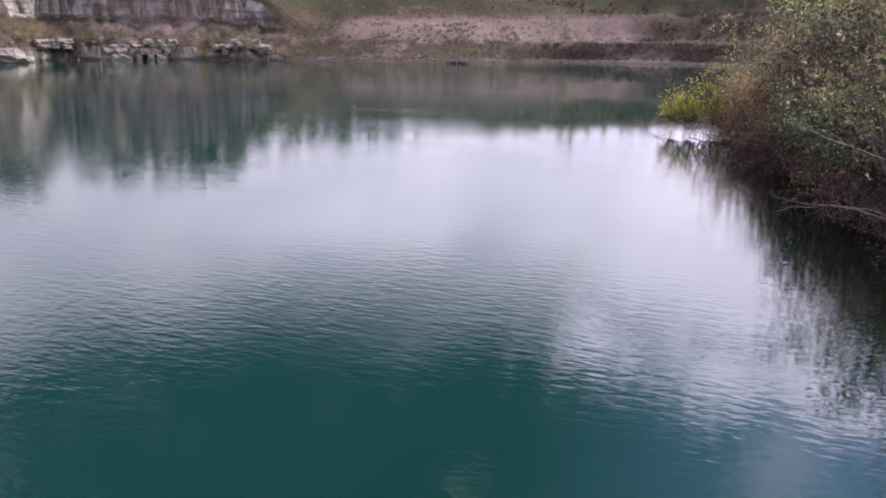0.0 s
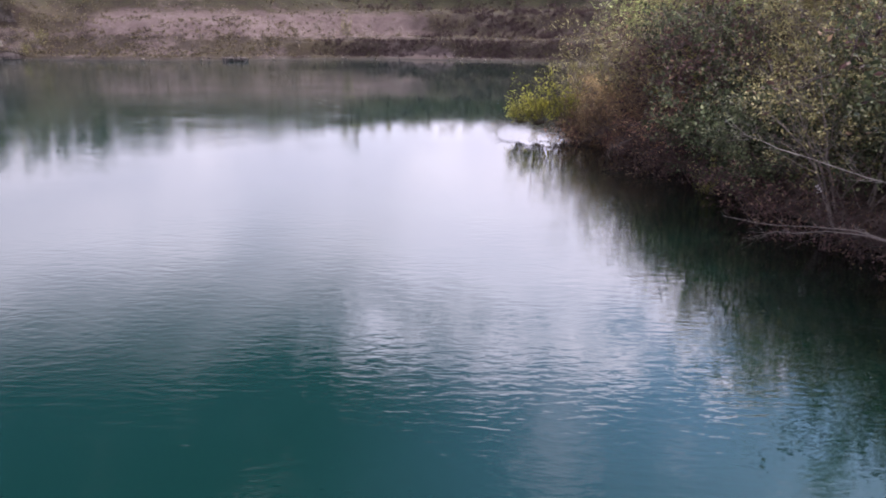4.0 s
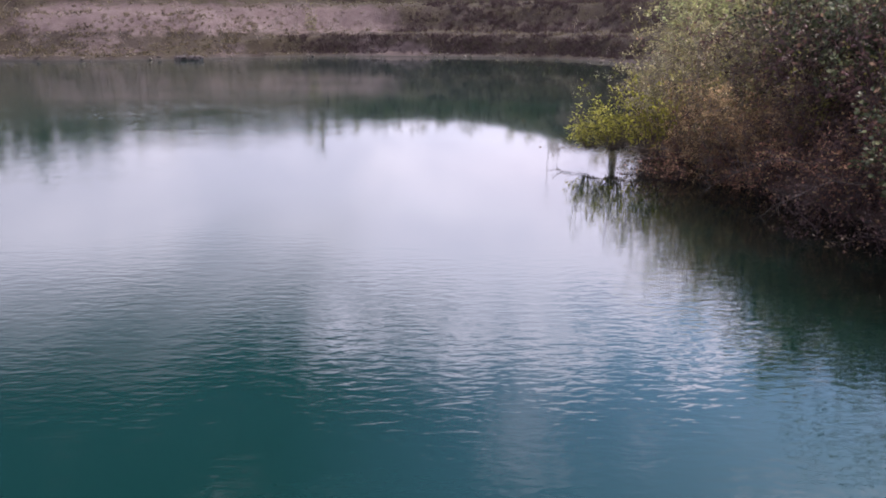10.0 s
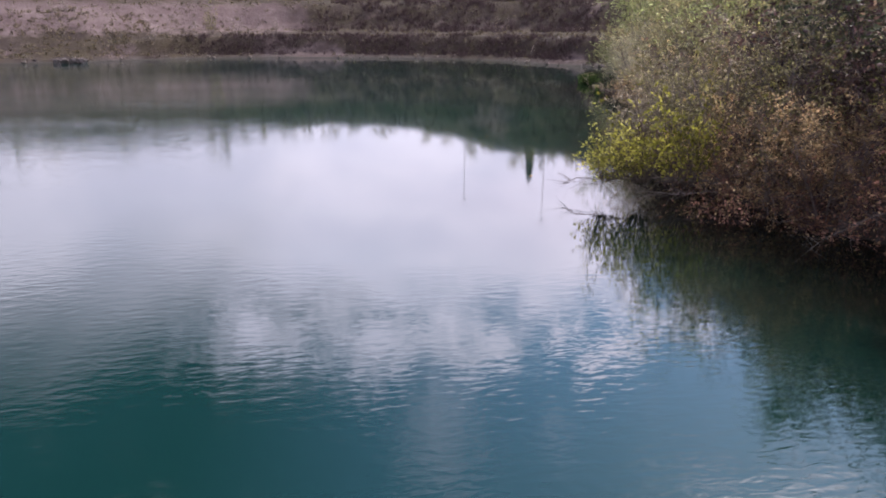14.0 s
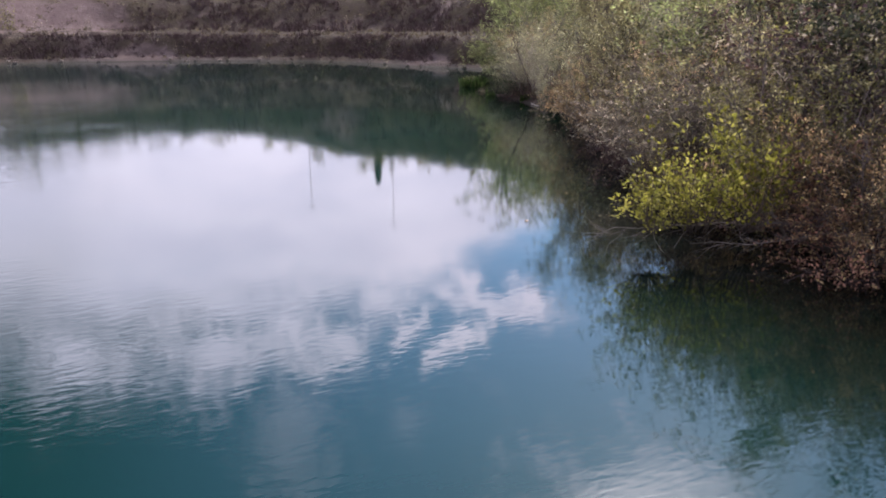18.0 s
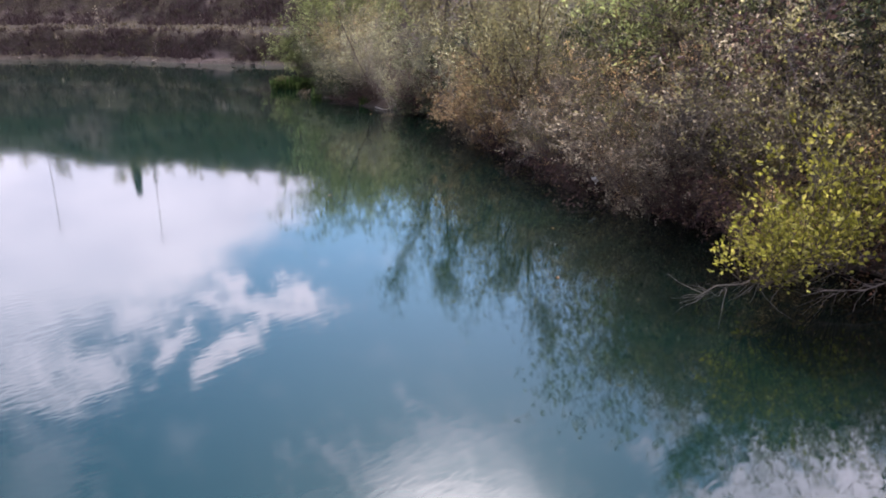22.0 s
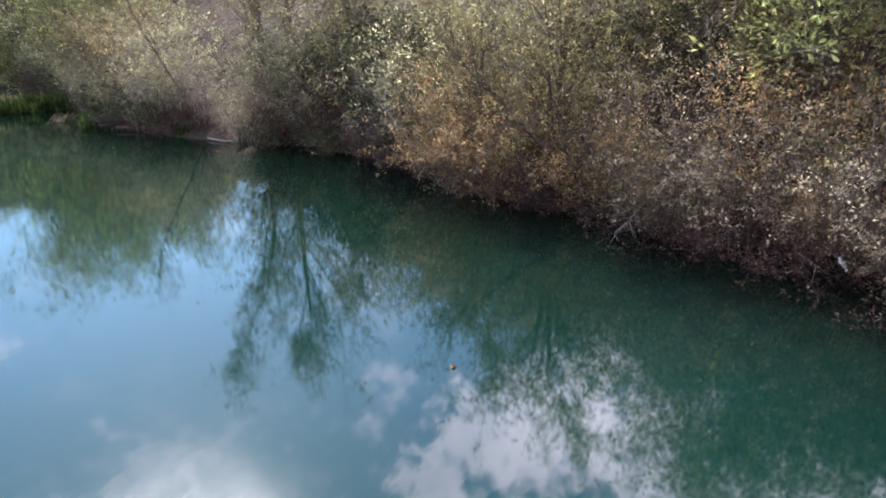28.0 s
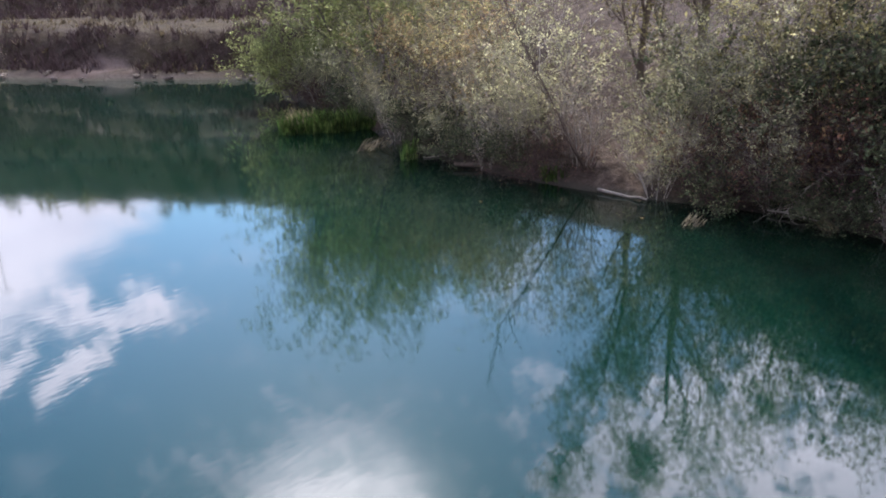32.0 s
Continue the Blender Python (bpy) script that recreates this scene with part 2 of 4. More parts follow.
LEAF_GREEN = leaf_material("leaf_dull_green", (0.072, 0.092, 0.052), (0.128, 0.152, 0.080), (0.28, 0.29, 0.165), 0.3)
LEAF_SPRING = leaf_material("leaf_spring_olive", (0.26, 0.25, 0.08), (0.40, 0.38, 0.11), (0.50, 0.48, 0.18), 0.5)
LEAF_FRESH = leaf_material("leaf_fresh_willow", (0.27, 0.31, 0.125), (0.40, 0.43, 0.175), (0.52, 0.55, 0.27), 0.58)
LEAF_PLUM = leaf_material("leaf_plum_brown", (0.101, 0.059, 0.059), (0.155, 0.090, 0.083), (0.262, 0.178, 0.107), 0.3)
REED_GREEN = leaf_material("reed_green", (0.07, 0.125, 0.032), (0.12, 0.20, 0.05), (0.22, 0.28, 0.085), 0.35)
REED_TAN = leaf_material("reed_straw", (0.30, 0.24, 0.15), (0.40, 0.33, 0.21), (0.5, 0.43, 0.28), 0.3)
STRAW = leaf_material("dry_grass", (0.21, 0.165, 0.11), (0.25, 0.215, 0.12), (0.34, 0.28, 0.20), 0.2)
BARK_GREY = bark_material("bark_grey", (0.115, 0.094, 0.085), (0.300, 0.255, 0.228))
# bleached wood; its tone is also raised to brighten shaded shrubs
BARK_PALE = bark_material("bark_pale", (0.28, 0.245, 0.215), (0.54, 0.49, 0.44))
BARK_BROWN = bark_material("bark_brown", (0.08, 0.06, 0.05), (0.19, 0.15, 0.125))
BARK_PLUM = bark_material("bark_plum", (0.055, 0.034, 0.036), (0.150, 0.105, 0.100))


def water_material():
    m, n = material("lake_water")
    place = n.tree.nodes.new("ShaderNodeTexCoord").outputs["Object"]
    # slow drift of teal to green, darkened for the wood's shade, towards the wooded shore, and cloudy patches of silt
    x = n.add("ShaderNodeSeparateXYZ", place).outputs[0]
    drift = n.math("ADD", x, n.math("MULTIPLY", n.math("SUBTRACT", n.noise(place, 0.06, 3.0), 0.5), 18.0))
    body = n.mix(n.ramp(drift, -9.0, 7.0), (0.0028, 0.029, 0.0245), (0.0015, 0.021, 0.012))
    body = n.mix(n.math("MULTIPLY", n.ramp(n.noise(place, 0.22, 4.0), 0.4, 0.75), 0.35), body, (0.006, 0.038, 0.035))
    # shade under the wooded shore, painted into the water's colour
    shade_attr = n.tree.nodes.new("ShaderNodeAttribute")
    shade_attr.attribute_name = "shallows"
    shade_amount = n.math("MULTIPLY", shade_attr.outputs["Fac"], n.ramp(n.noise(place, 0.8, 4.0), 0.25, 0.6, 0.72, 1.0))
    body = n.mix(shade_amount, body, (0.004, 0.0055, 0.004))
    # catspaws: ripples run across in patches on the open water, calm in the lee of the wood
    y = n.add("ShaderNodeSeparateXYZ", place).outputs[1]
    patch = n.math("MULTIPLY", n.math("SUBTRACT", n.noise(place, 0.12, 3.0), 0.5), 14.0)
    sheltered = n.math("MULTIPLY", n.ramp(n.math("ADD", x, patch), -13.0, -6.0), n.ramp(n.math("ADD", y, patch), 16.0, 28.0))
    lee = n.math("SUBTRACT", 1.0, n.math("MULTIPLY", sheltered, 0.87))
    breeze = n.math("MULTIPLY", lee, n.ramp(n.noise(n.mapped(place, (0.07, 0.14, 1), (0, 0, 0.35)), 1.0, 3.0), 0.36, 0.66, 0.35, 1.0))
    fine = n.noise(n.mapped(place, (4.6, 11.0, 1), (0, 0, 0.08)), 1.0, 1.5, 0.5, 0.5)
    mid_wave = n.noise(n.mapped(place, (2.2, 6.4, 1), (0, 0, -0.06)), 1.0, 1.5, 0.5, 0.5)
    swell = n.noise(n.mapped(place, (0.4, 1.3, 1), (0, 0, -0.1)), 1.0, 1.0, 0.4)
    height = n.math("ADD", n.math("MULTIPLY", n.math("MULTIPLY", n.math("ADD", n.math("MULTIPLY", fine, 0.0040), n.math("MULTIPLY", mid_wave, 0.0036)), breeze), 1.0), n.math("MULTIPLY", n.math("MULTIPLY", swell, lee), 0.0012))
    b = n.tree.nodes.new("ShaderNodeBump")
    b.inputs["Strength"].default_value, b.inputs["Distance"].default_value = 1.0, 1.0
    n.plug(b.inputs["Height"], height)
    finish(n, principled(n, body, 0.042, b.outputs[0], specular=0.5, ior=1.42))
    return m


WATER = water_material()


def ground_material():
    """Bank and quarry slopes: litter, dry grass, pinkish bare earth, and pale rock where it is steep."""
    m, n = material("quarry_ground")
    geo = n.tree.nodes.new("ShaderNodeNewGeometry")
    place = geo.outputs["Position"]
    s = n.add("ShaderNodeSeparateXYZ", place)
    up = n.add("ShaderNodeSeparateXYZ", geo.outputs["Normal"]).outputs[2]
    big, mid, small = n.noise(place, 0.07, 5.0, 0.6), n.noise(place, 0.5, 6.0, 0.65), n.noise(place, 4.0, 6.0, 0.7)
    grass = n.mix(n.ramp(mid, 0.35, 0.65), (0.052, 0.037, 0.031), (0.078, 0.062, 0.038))
    grass = n.mix(n.ramp(small, 0.45, 0.8), grass, (0.115, 0.087, 0.072))
    grass = n.mix(n.math("MULTIPLY", n.ramp(big, 0.5, 0.6), 0.6), grass, (0.075, 0.058, 0.05))
    grass = n.mix(n.math("MULTIPLY", n.ramp(s.outputs[2], 5.5, 9.0), n.ramp(mid, 0.3, 0.6, 0.35, 0.85)), grass, (0.046, 0.052, 0.026))
    earth = n.mix(n.ramp(mid, 0.3, 0.7), (0.165, 0.115, 0.11), (0.255, 0.19, 0.18))
    earth = n.mix(n.ramp(small, 0.45, 0.8), earth, (0.17, 0.13, 0.12))
    # the slipped slope of bare earth, and scraps of it elsewhere
    z, y_w = s.outputs[2], n.math("ADD", s.outputs[0], n.math("MULTIPLY", n.math("SUBTRACT", big, 0.5), 30.0))
    z_w = n.math("ADD", z, n.math("MULTIPLY", n.math("SUBTRACT", mid, 0.5), 3.5))
    slip = n.math("MULTIPLY", n.math("MULTIPLY", n.ramp(z_w, 2.2, 3.2), n.ramp(z_w, 6.6, 5.4)), n.math("MULTIPLY", n.ramp(y_w, -56.0, -50.0), n.ramp(y_w, -8.0, -13.0)))
    scraps = n.math("MULTIPLY", n.ramp(n.math("ADD", big, n.math("MULTIPLY", mid, 0.3)), 0.70, 0.80), 0.6)
    c = n.mix(n.math("MAXIMUM", n.math("MULTIPLY", slip, n.ramp(small, 0.7, 0.4, 0.45, 1.0)), scraps), grass, earth)
    litter = n.mix(n.ramp(small, 0.35, 0.7), (0.065, 0.048, 0.040), (0.165, 0.128, 0.108))
    wooded = n.math("MULTIPLY", n.ramp(s.outputs[0], -6.0, 1.0), n.ramp(s.outputs[1], 70.0, 64.0))
    c = n.mix(wooded, c, litter)
    # rock, streaked downwards, with broad dark brown streaks
    streak = n.noise(n.mapped(place, (0.9, 0.9, 0.16)), 1.0, 7.0, 0.7)
    rock = n.mix(n.ramp(streak, 0.36, 0.62), (0.10, 0.085, 0.075), (0.46, 0.40, 0.365))
    broad_streak = n.noise(n.mapped(place, (0.26, 0.26, 0.03)), 1.0, 4.0, 0.6)
    rock = n.mix(n.math("MULTIPLY", n.ramp(broad_streak, 0.50, 0.58), 0.8), rock, (0.095, 0.078, 0.060))
    strata = n.noise(n.mapped(place, (0.12, 0.12, 1.7)), 1.0, 5.0, 0.6)
    rock = n.mix(n.math("MULTIPLY", n.ramp(strata, 0.52, 0.64), 0.6), rock, (0.07, 0.06, 0.055))
    rock = n.mix(n.math("MULTIPLY", n.ramp(mid, 0.55, 0.68), 0.7), rock, (0.10, 0.085, 0.06))
    rock = n.mix(n.math("MULTIPLY", n.ramp(big, 0.45, 0.6), 0.45), rock, (0.26, 0.18, 0.155))
    steep = n.math("MULTIPLY", n.ramp(n.math("ADD", up, n.math("MULTIPLY", n.math("SUBTRACT", mid, 0.5), 0.5)), 0.62, 0.42), n.ramp(s.outputs[0], -40.0, -48.0))
    c = n.mix(steep, c, rock)
    # the washed gravel edge and the wet line at the water
    shore = n.math("MULTIPLY", n.ramp(n.math("ADD", s.outputs[2], n.math("MULTIPLY", n.math("SUBTRACT", mid, 0.5), 0.9)), 0.42, 0.2), n.ramp(s.outputs[1], 66.0, 72.0))
    c = n.mix(n.math("MULTIPLY", shore, n.math("MULTIPLY", n.ramp(mid, 0.3, 0.55), n.ramp(n.noise(place, 0.16, 4.0), 0.44, 0.58, 0.25, 1.0))), c, (0.115, 0.094, 0.086))
    c = n.mix(n.ramp(n.math("ADD", s.outputs[2], n.math("MULTIPLY", small, 0.1)), 0.16, 0.08), c, (0.07, 0.06, 0.05))
    finish(n, principled(n, c, 0.95, bump(n, n.math("ADD", small, n.math("ADD", n.math("MULTIPLY", mid, 2.0), n.math("MULTIPLY", n.math("MULTIPLY", n.math("ADD", streak, strata), 5.0), steep))), 0.7, 0.14), specular=0.15))
    return m


GROUND = ground_material()


def stone_material(name, dark, pale):
    m, n = material(name)
    place = n.tree.nodes.new("ShaderNodeTexCoord").outputs["Object"]
    rnd = n.tree.nodes.new("ShaderNodeObjectInfo").outputs["Random"]
    grain = n.noise(place, 2.5, 7.0, 0.7)
    c = n.mix(n.ramp(grain, 0.3, 0.7), dark, pale)
    c = n.mix(n.math("MULTIPLY", rnd, 0.5), c, dark)
    finish(n, principled(n, c, 0.9, bump(n, grain, 0.7, 0.08), specular=0.2))
    return m


STONE = stone_material("pale_limestone", (0.17, 0.14, 0.115), (0.50, 0.44, 0.37))
STONE_DARK = stone_material("dark_stone", (0.10, 0.085, 0.08), (0.24, 0.2, 0.185))

# ---- the lake's shore line ----
SHORE = [
    (6.5, -2), (5.6, 6), (4.6, 12), (3.8, 17), (3.2, 21), (2.6, 25), (1.8, 28.3), (2.6, 31), (3.8, 34), (4.8, 37), (5.6, 40), (7.6, 43),
    (8.6, 45.5), (8.4, 48.5), (8.8, 51.5), (10.2, 55), (12.2, 58), (14, 61.5), (16, 65.5), (18.6, 69), (19.2, 72), (17.2, 74.8), (14.8, 78.5), (13.2, 83),
    (10, 89.5), (3, 94), (-8, 97), (-18, 97.5), (-24, 94), (-31, 89.6), (-40, 86.5), (-50, 88), (-60, 88.5), (-71, 86), (-78, 81.5), (-84, 77),
    (-82.5, 68), (-88, 58), (-96, 36), (-92, 8), (-72, -22), (-38, -36), (-8, -30), (4, -14),
]
CENTRE = Vector((-34, 42))


def shore_points(steps):
    """A closed smooth curve through the shore's points."""
    pts, res = [Vector(p) for p in SHORE], []
    for i in range(len(pts)):
        a, b, c, d = pts[i - 1], pts[i], pts[(i + 1) % len(pts)], pts[(i + 2) % len(pts)]
        k = max(2, int((c - b).length / steps))
        for j in range(k):
            u = j / k
            res.append(0.5 * (2 * b + (c - a) * u + (2 * a - 5 * b + 4 * c - d) * u**2 + (3 * b - a - 3 * c + d) * u**3))
    return res


def smooth(x, a, b):
    u = min(1.0, max(0.0, (x - a) / (b - a)))
    return u * u * (3 - 2 * u)


def wave(x, y, scale, octaves=4):
    return noise.fractal(Vector((x * scale, y * scale, 3.1)), 0.9, 2.1, octaves)


def land(p, s):
    """Height of the land s metres out from the shore point p."""
    x, y = p
    if s <= 0:
        return max(-5.0, s * 0.7)
    # wooded near bank
    near = 0.45 * smooth(s, 0, 0.9) + 2.1 * smooth(s, 0.8, 6) + 2.2 * smooth(s, 5, 14) + 2.5 * smooth(s, 13, 30)
    # benches of the far bank
    far = 0.35 * smooth(s, 0, 1.2) + 1.9 * smooth(s, 1.4, 4.2) + 0.5 * smooth(s, 4, 12) + 3.4 * smooth(s, 12, 19) + 0.4 * smooth(s, 19, 26) + 5.0 * smooth(s, 27, 36) + (1.5 + 4.5 * smooth(x, -14, 4) + 1.5 * smooth(x, 4, 12)) * smooth(s, 35, 44) + 3.0 * smooth(s, 46, 70)
    # bare slope between benches and cliff
    slope = 0.4 * smooth(s, 0, 1.0) + 4.6 * smooth(s, 1, 15) + 6.5 * smooth(s, 14, 34) + 4.0 * smooth(s, 33, 55)
    # rock: a ledge, a grassy step, then the cliff
    cliff = 2.0 * smooth(s, 0.3, 1.1) + 0.9 * smooth(s, 1.6, 2.4) + 2.3 * smooth(s, 3, 9) + 9.0 * smooth(s, 9, 11.5) + 3.0 * smooth(s, 12, 25)
    calm = 0.4 * smooth(s, 0, 1) + 4.0 * smooth(s, 2, 16) + 6.0 * smooth(s, 16, 60)
    # the hillside on the right of the far bank runs lower
    w_near = smooth(x, -2, 2) * smooth(y, 70, 66) * smooth(y, -12, -2)
    w_rock = smooth(x, -51, -61) * smooth(y, 50, 62)
    w_slope = smooth(x, -20, -34) * smooth(x, -66, -58) * smooth(y, 60, 80)
    w_far = smooth(y, 66, 71) * (1 - w_rock) * (1 - w_slope)
    rest = max(0.0, 1 - w_near - w_rock - w_slope - w_far)
    total = w_near + w_rock + w_slope + w_far + rest
    return (near * w_near + far * w_far + slope * w_slope + cliff * w_rock + calm * rest) / total


def build_ground():
    ring = shore_points(0.75)
    outs = [-30, -9, -3, -1.2, -0.4, 0, 0.15, 0.35, 0.6, 0.9, 1.2, 1.6, 2, 2.5, 3, 3.6, 4.3, 5, 6, 7, 8, 9, 9.6, 10.2, 10.8, 11.4, 12, 13, 14, 15, 16, 17, 18.5, 20, 22, 24, 26, 28, 30, 32, 34, 36.5, 40, 45, 52, 62, 80, 110, 170, 300, 600, 1300, 2600]
    verts, faces = [], []
    for p in ring:
        out_way = (p - CENTRE).normalized()
        for s in outs:
            q = p + out_way * s
            z = land(p, s)
            if s > 0:
                rough = 0.10 + 0.5 * smooth(s, 2, 30)
                if s < 80:
                    z += rough * wave(q.x, q.y, 0.22) * smooth(s, 0.1, 1.5)
                    z += 0.12 * wave(q.x, q.y, 1.1, 3) * smooth(s, 0.3, 1.5)
                z += 14 * smooth(s, 170, 1300) + 6 * wave(q.x, q.y, 0.006) * smooth(s, 100, 400)
                if p.x < -54 and p.y > 55 and s < 14:
                    # jointed rock: buttresses and clefts across the face
                    k = noise.noise(Vector((p.x * 0.55 + p.y * 0.55, 0.2, z * 0.12)))
                    m = noise.noise(Vector((p.x * 1.6 + p.y * 1.6, 7.2, z * 0.5)))
                    q = q + out_way * (2.4 * k + 1.1 * m) * smooth(s, 0.0, 1.2)
            verts.append((q.x, q.y, z))
    m = len(outs)
    for i in range(len(ring)):
        j = (i + 1) % len(ring)
        for k in range(m - 1):
            faces.append((i * m + k, j * m + k, j * m + k + 1, i * m + k + 1))
    faces.append(tuple(i * m for i in range(len(ring))))
    me = bpy.data.meshes.new("ground")
    me.from_pydata(verts, [], faces)
    me.update()
    for f in me.polygons:
        f.use_smooth = True
    me.materials.append(GROUND)
    ob = new("ground", me)
    if me.polygons[10].normal.z < 0:
        me.flip_normals()
    return tagged(ob, "quarry banks of dry grass, pinkish bare earth and pale rock round the lake", "ground", kind="structure")


ground = build_ground()


def build_water():
    """A sheet in rings, so that shade can be painted on the water along the wooded shore."""
    shore, outs = shore_points(0.75), [0.28, -0.6, -1.6, -3.0, -4.5, -6.0, -8.0, -10.0]
    verts, depth, faces = [], [], []
    for p in shore:
        out_way = (p - CENTRE).normalized()
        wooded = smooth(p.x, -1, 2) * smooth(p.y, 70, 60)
        for s in outs:
            q = p + out_way * s
            verts.append((q.x, q.y, 0.0))
            # depth holds the painted shade, wider and stronger where y is low
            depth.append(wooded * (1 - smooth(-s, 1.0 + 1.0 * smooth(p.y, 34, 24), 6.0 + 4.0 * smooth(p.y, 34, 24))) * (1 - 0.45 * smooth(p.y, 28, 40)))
    m = len(outs)
    for i in range(len(shore)):
        j = (i + 1) % len(shore)
        faces += [(i * m + k, i * m + k + 1, j * m + k + 1, j * m + k) for k in range(m - 1)]
    faces.append(tuple(i * m + m - 1 for i in range(len(shore))))
    me = bpy.data.meshes.new("water")
    me.from_pydata(verts, [], faces)
    me.update()
    if me.polygons[-1].normal.z < 0:
        me.flip_normals()
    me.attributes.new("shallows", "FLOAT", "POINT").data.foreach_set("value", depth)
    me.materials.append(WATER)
    return tagged(new("water", me), "calm teal quarry lake with fine ripples and mirrored sky", "lake", kind="structure")


water = build_water()
GROUND_TREE = BVHTree.FromPolygons([v.co for v in ground.data.vertices], [f.vertices for f in ground.data.polygons])


def ground_z(x, y):
    place, *_ = GROUND_TREE.ray_cast(Vector((x, y, 200)), Vector((0, 0, -1)))
    return place.z if place else 0.0


# ---- plants ----
def tubes(segments, sides=4):
    """Tapered tubes as one vertex and face list; each segment is (start, end, radius, radius), and may end in a point."""
    verts, faces = [], []
    ring = [(math.cos(2 * math.pi * k / sides), math.sin(2 * math.pi * k / sides)) for k in range(sides)]
    for a, b, ra, rb, *tip in segments:
        d = b - a
        u = d.orthogonal().normalized()
        v = d.cross(u).normalized()
        base = len(verts)
        for c, s in ring:
            verts.append(a + (u * c + v * s) * ra)
        if tip and tip[0]:
            verts.append(b)
            faces += [(base + k, base + (k + 1) % sides, base + sides) for k in range(sides)]
            continue
        for c, s in ring:
            verts.append(b + (u * c + v * s) * rb)
        for k in range(sides):
            faces.append((base + k, base + (k + 1) % sides, base + sides + (k + 1) % sides, base + sides + k))
    return verts, faces


def pipe(points, radii, sides=6):
    """One closed tube along a bent line."""
    verts, faces = [], []
    u = (points[1] - points[0]).orthogonal().normalized()
    for k, (p, r) in enumerate(zip(points, radii)):
        d = (points[min(k + 1, len(points) - 1)] - points[max(k - 1, 0)]).normalized()
        u = (u - d * u.dot(d)).normalized()
        v = d.cross(u)
        verts += [p + (u * math.cos(2 * math.pi * j / sides) + v * math.sin(2 * math.pi * j / sides)) * r for j in range(sides)]
    for k in range(len(points) - 1):
        for j in range(sides):
            faces.append((k * sides + j, k * sides + (j + 1) % sides, (k + 1) * sides + (j + 1) % sides, (k + 1) * sides + j))
    faces += [tuple(range(sides))[::-1], tuple((len(points) - 1) * sides + j for j in range(sides))]
    return verts, faces


def mesh_of(name, verts, faces, mat, smooth_it=False):
    me = bpy.data.meshes.new(name)
    me.from_pydata([tuple(v) for v in verts], [], faces)
    me.update()
    if smooth_it:
        for f in me.polygons:
            f.use_smooth = True
    me.materials.append(mat)
    return me


def part(name, me, parent, label=""):
    ob = new(name, me)
    ob.parent = parent
    return tagged(ob, label)


def leaf_mesh(name, anchors, size, mat, rng, per=1, narrow=0.5, droop=0.3):
    """Small folded leaves round the anchor points."""
    verts, faces = [], []
    for p, d in anchors:
        for _ in range(per):
            w = Vector((rng.gauss(0, 1), rng.gauss(0, 1), rng.gauss(0.2, 0.8)))
            way = (d * 0.7 + w * 0.6)
            way.z -= droop * rng.random()
            way.normalize()
            side = way.cross(Vector((rng.gauss(0, 1), rng.gauss(0, 1), rng.gauss(0, 1)))).normalized()
            up = way.cross(side)
            s = size * rng.uniform(0.55, 1.3)
            q = p + w * size * (0.25 if per < 4 else 0.6)
            base = len(verts)
            verts += [q, q + way * s * 0.5 + side * s * narrow * 0.5 + up * s * 0.1, q + way * s, q + way * s * 0.5 - side * s * narrow * 0.5 + up * s * 0.1]
            faces += [(base, base + 1, base + 2), (base, base + 2, base + 3)]
    return mesh_of(name, verts, faces, mat)


class Growth:
    """Branches that fork, bend and end in twigs."""

    def __init__(self, seed, lushness):
        self.lushness = lushness
        self.rng = random.Random(seed)
        self.wood, self.twigs, self.tips, self.lush = [], [], [], 1.0

    def limb(self, p, d, length, radius, depth, fork, lift, wander, spread):
        rng = self.rng
        if depth == 1:
            self.lush = rng.choice(self.lushness)
        steps = 5 if depth > 1 else (4 if depth == 1 else 2)
        step = length / steps
        for k in range(steps):
            d = (d + Vector((rng.gauss(0, wander), rng.gauss(0, wander), rng.gauss(lift, wander * 0.7)))).normalized()
            q = p + d * step
            r0, r1 = radius * (1 - 0.75 * k / steps), radius * (1 - 0.75 * (k + 1) / steps)
            (self.wood if depth > 0 else self.twigs).append((p, q, r0, r1, k == steps - 1))
            if depth == 0:
                if rng.random() < self.lush:
                    self.tips.append((q, d))
                if rng.random() < self.lush * 0.5:
                    self.tips.append(((p + q) * 0.5, d))
            else:
                for _ in range(fork[depth]):
                    if k == 0 and depth > 1 and rng.random() < 0.7:
                        continue
                    side = Vector((rng.gauss(0, 1), rng.gauss(0, 1), rng.gauss(0, 0.6)))
                    side = (side - d * side.dot(d)).normalized()
                    to = (d * (1 - spread) + side * spread).normalized()
                    self.limb(p.lerp(q, rng.random()), to, length * rng.uniform(0.35, 0.6), max(r1 * 0.55, 0.0045), depth - 1, fork, lift * 0.8, wander, spread)
            p = q


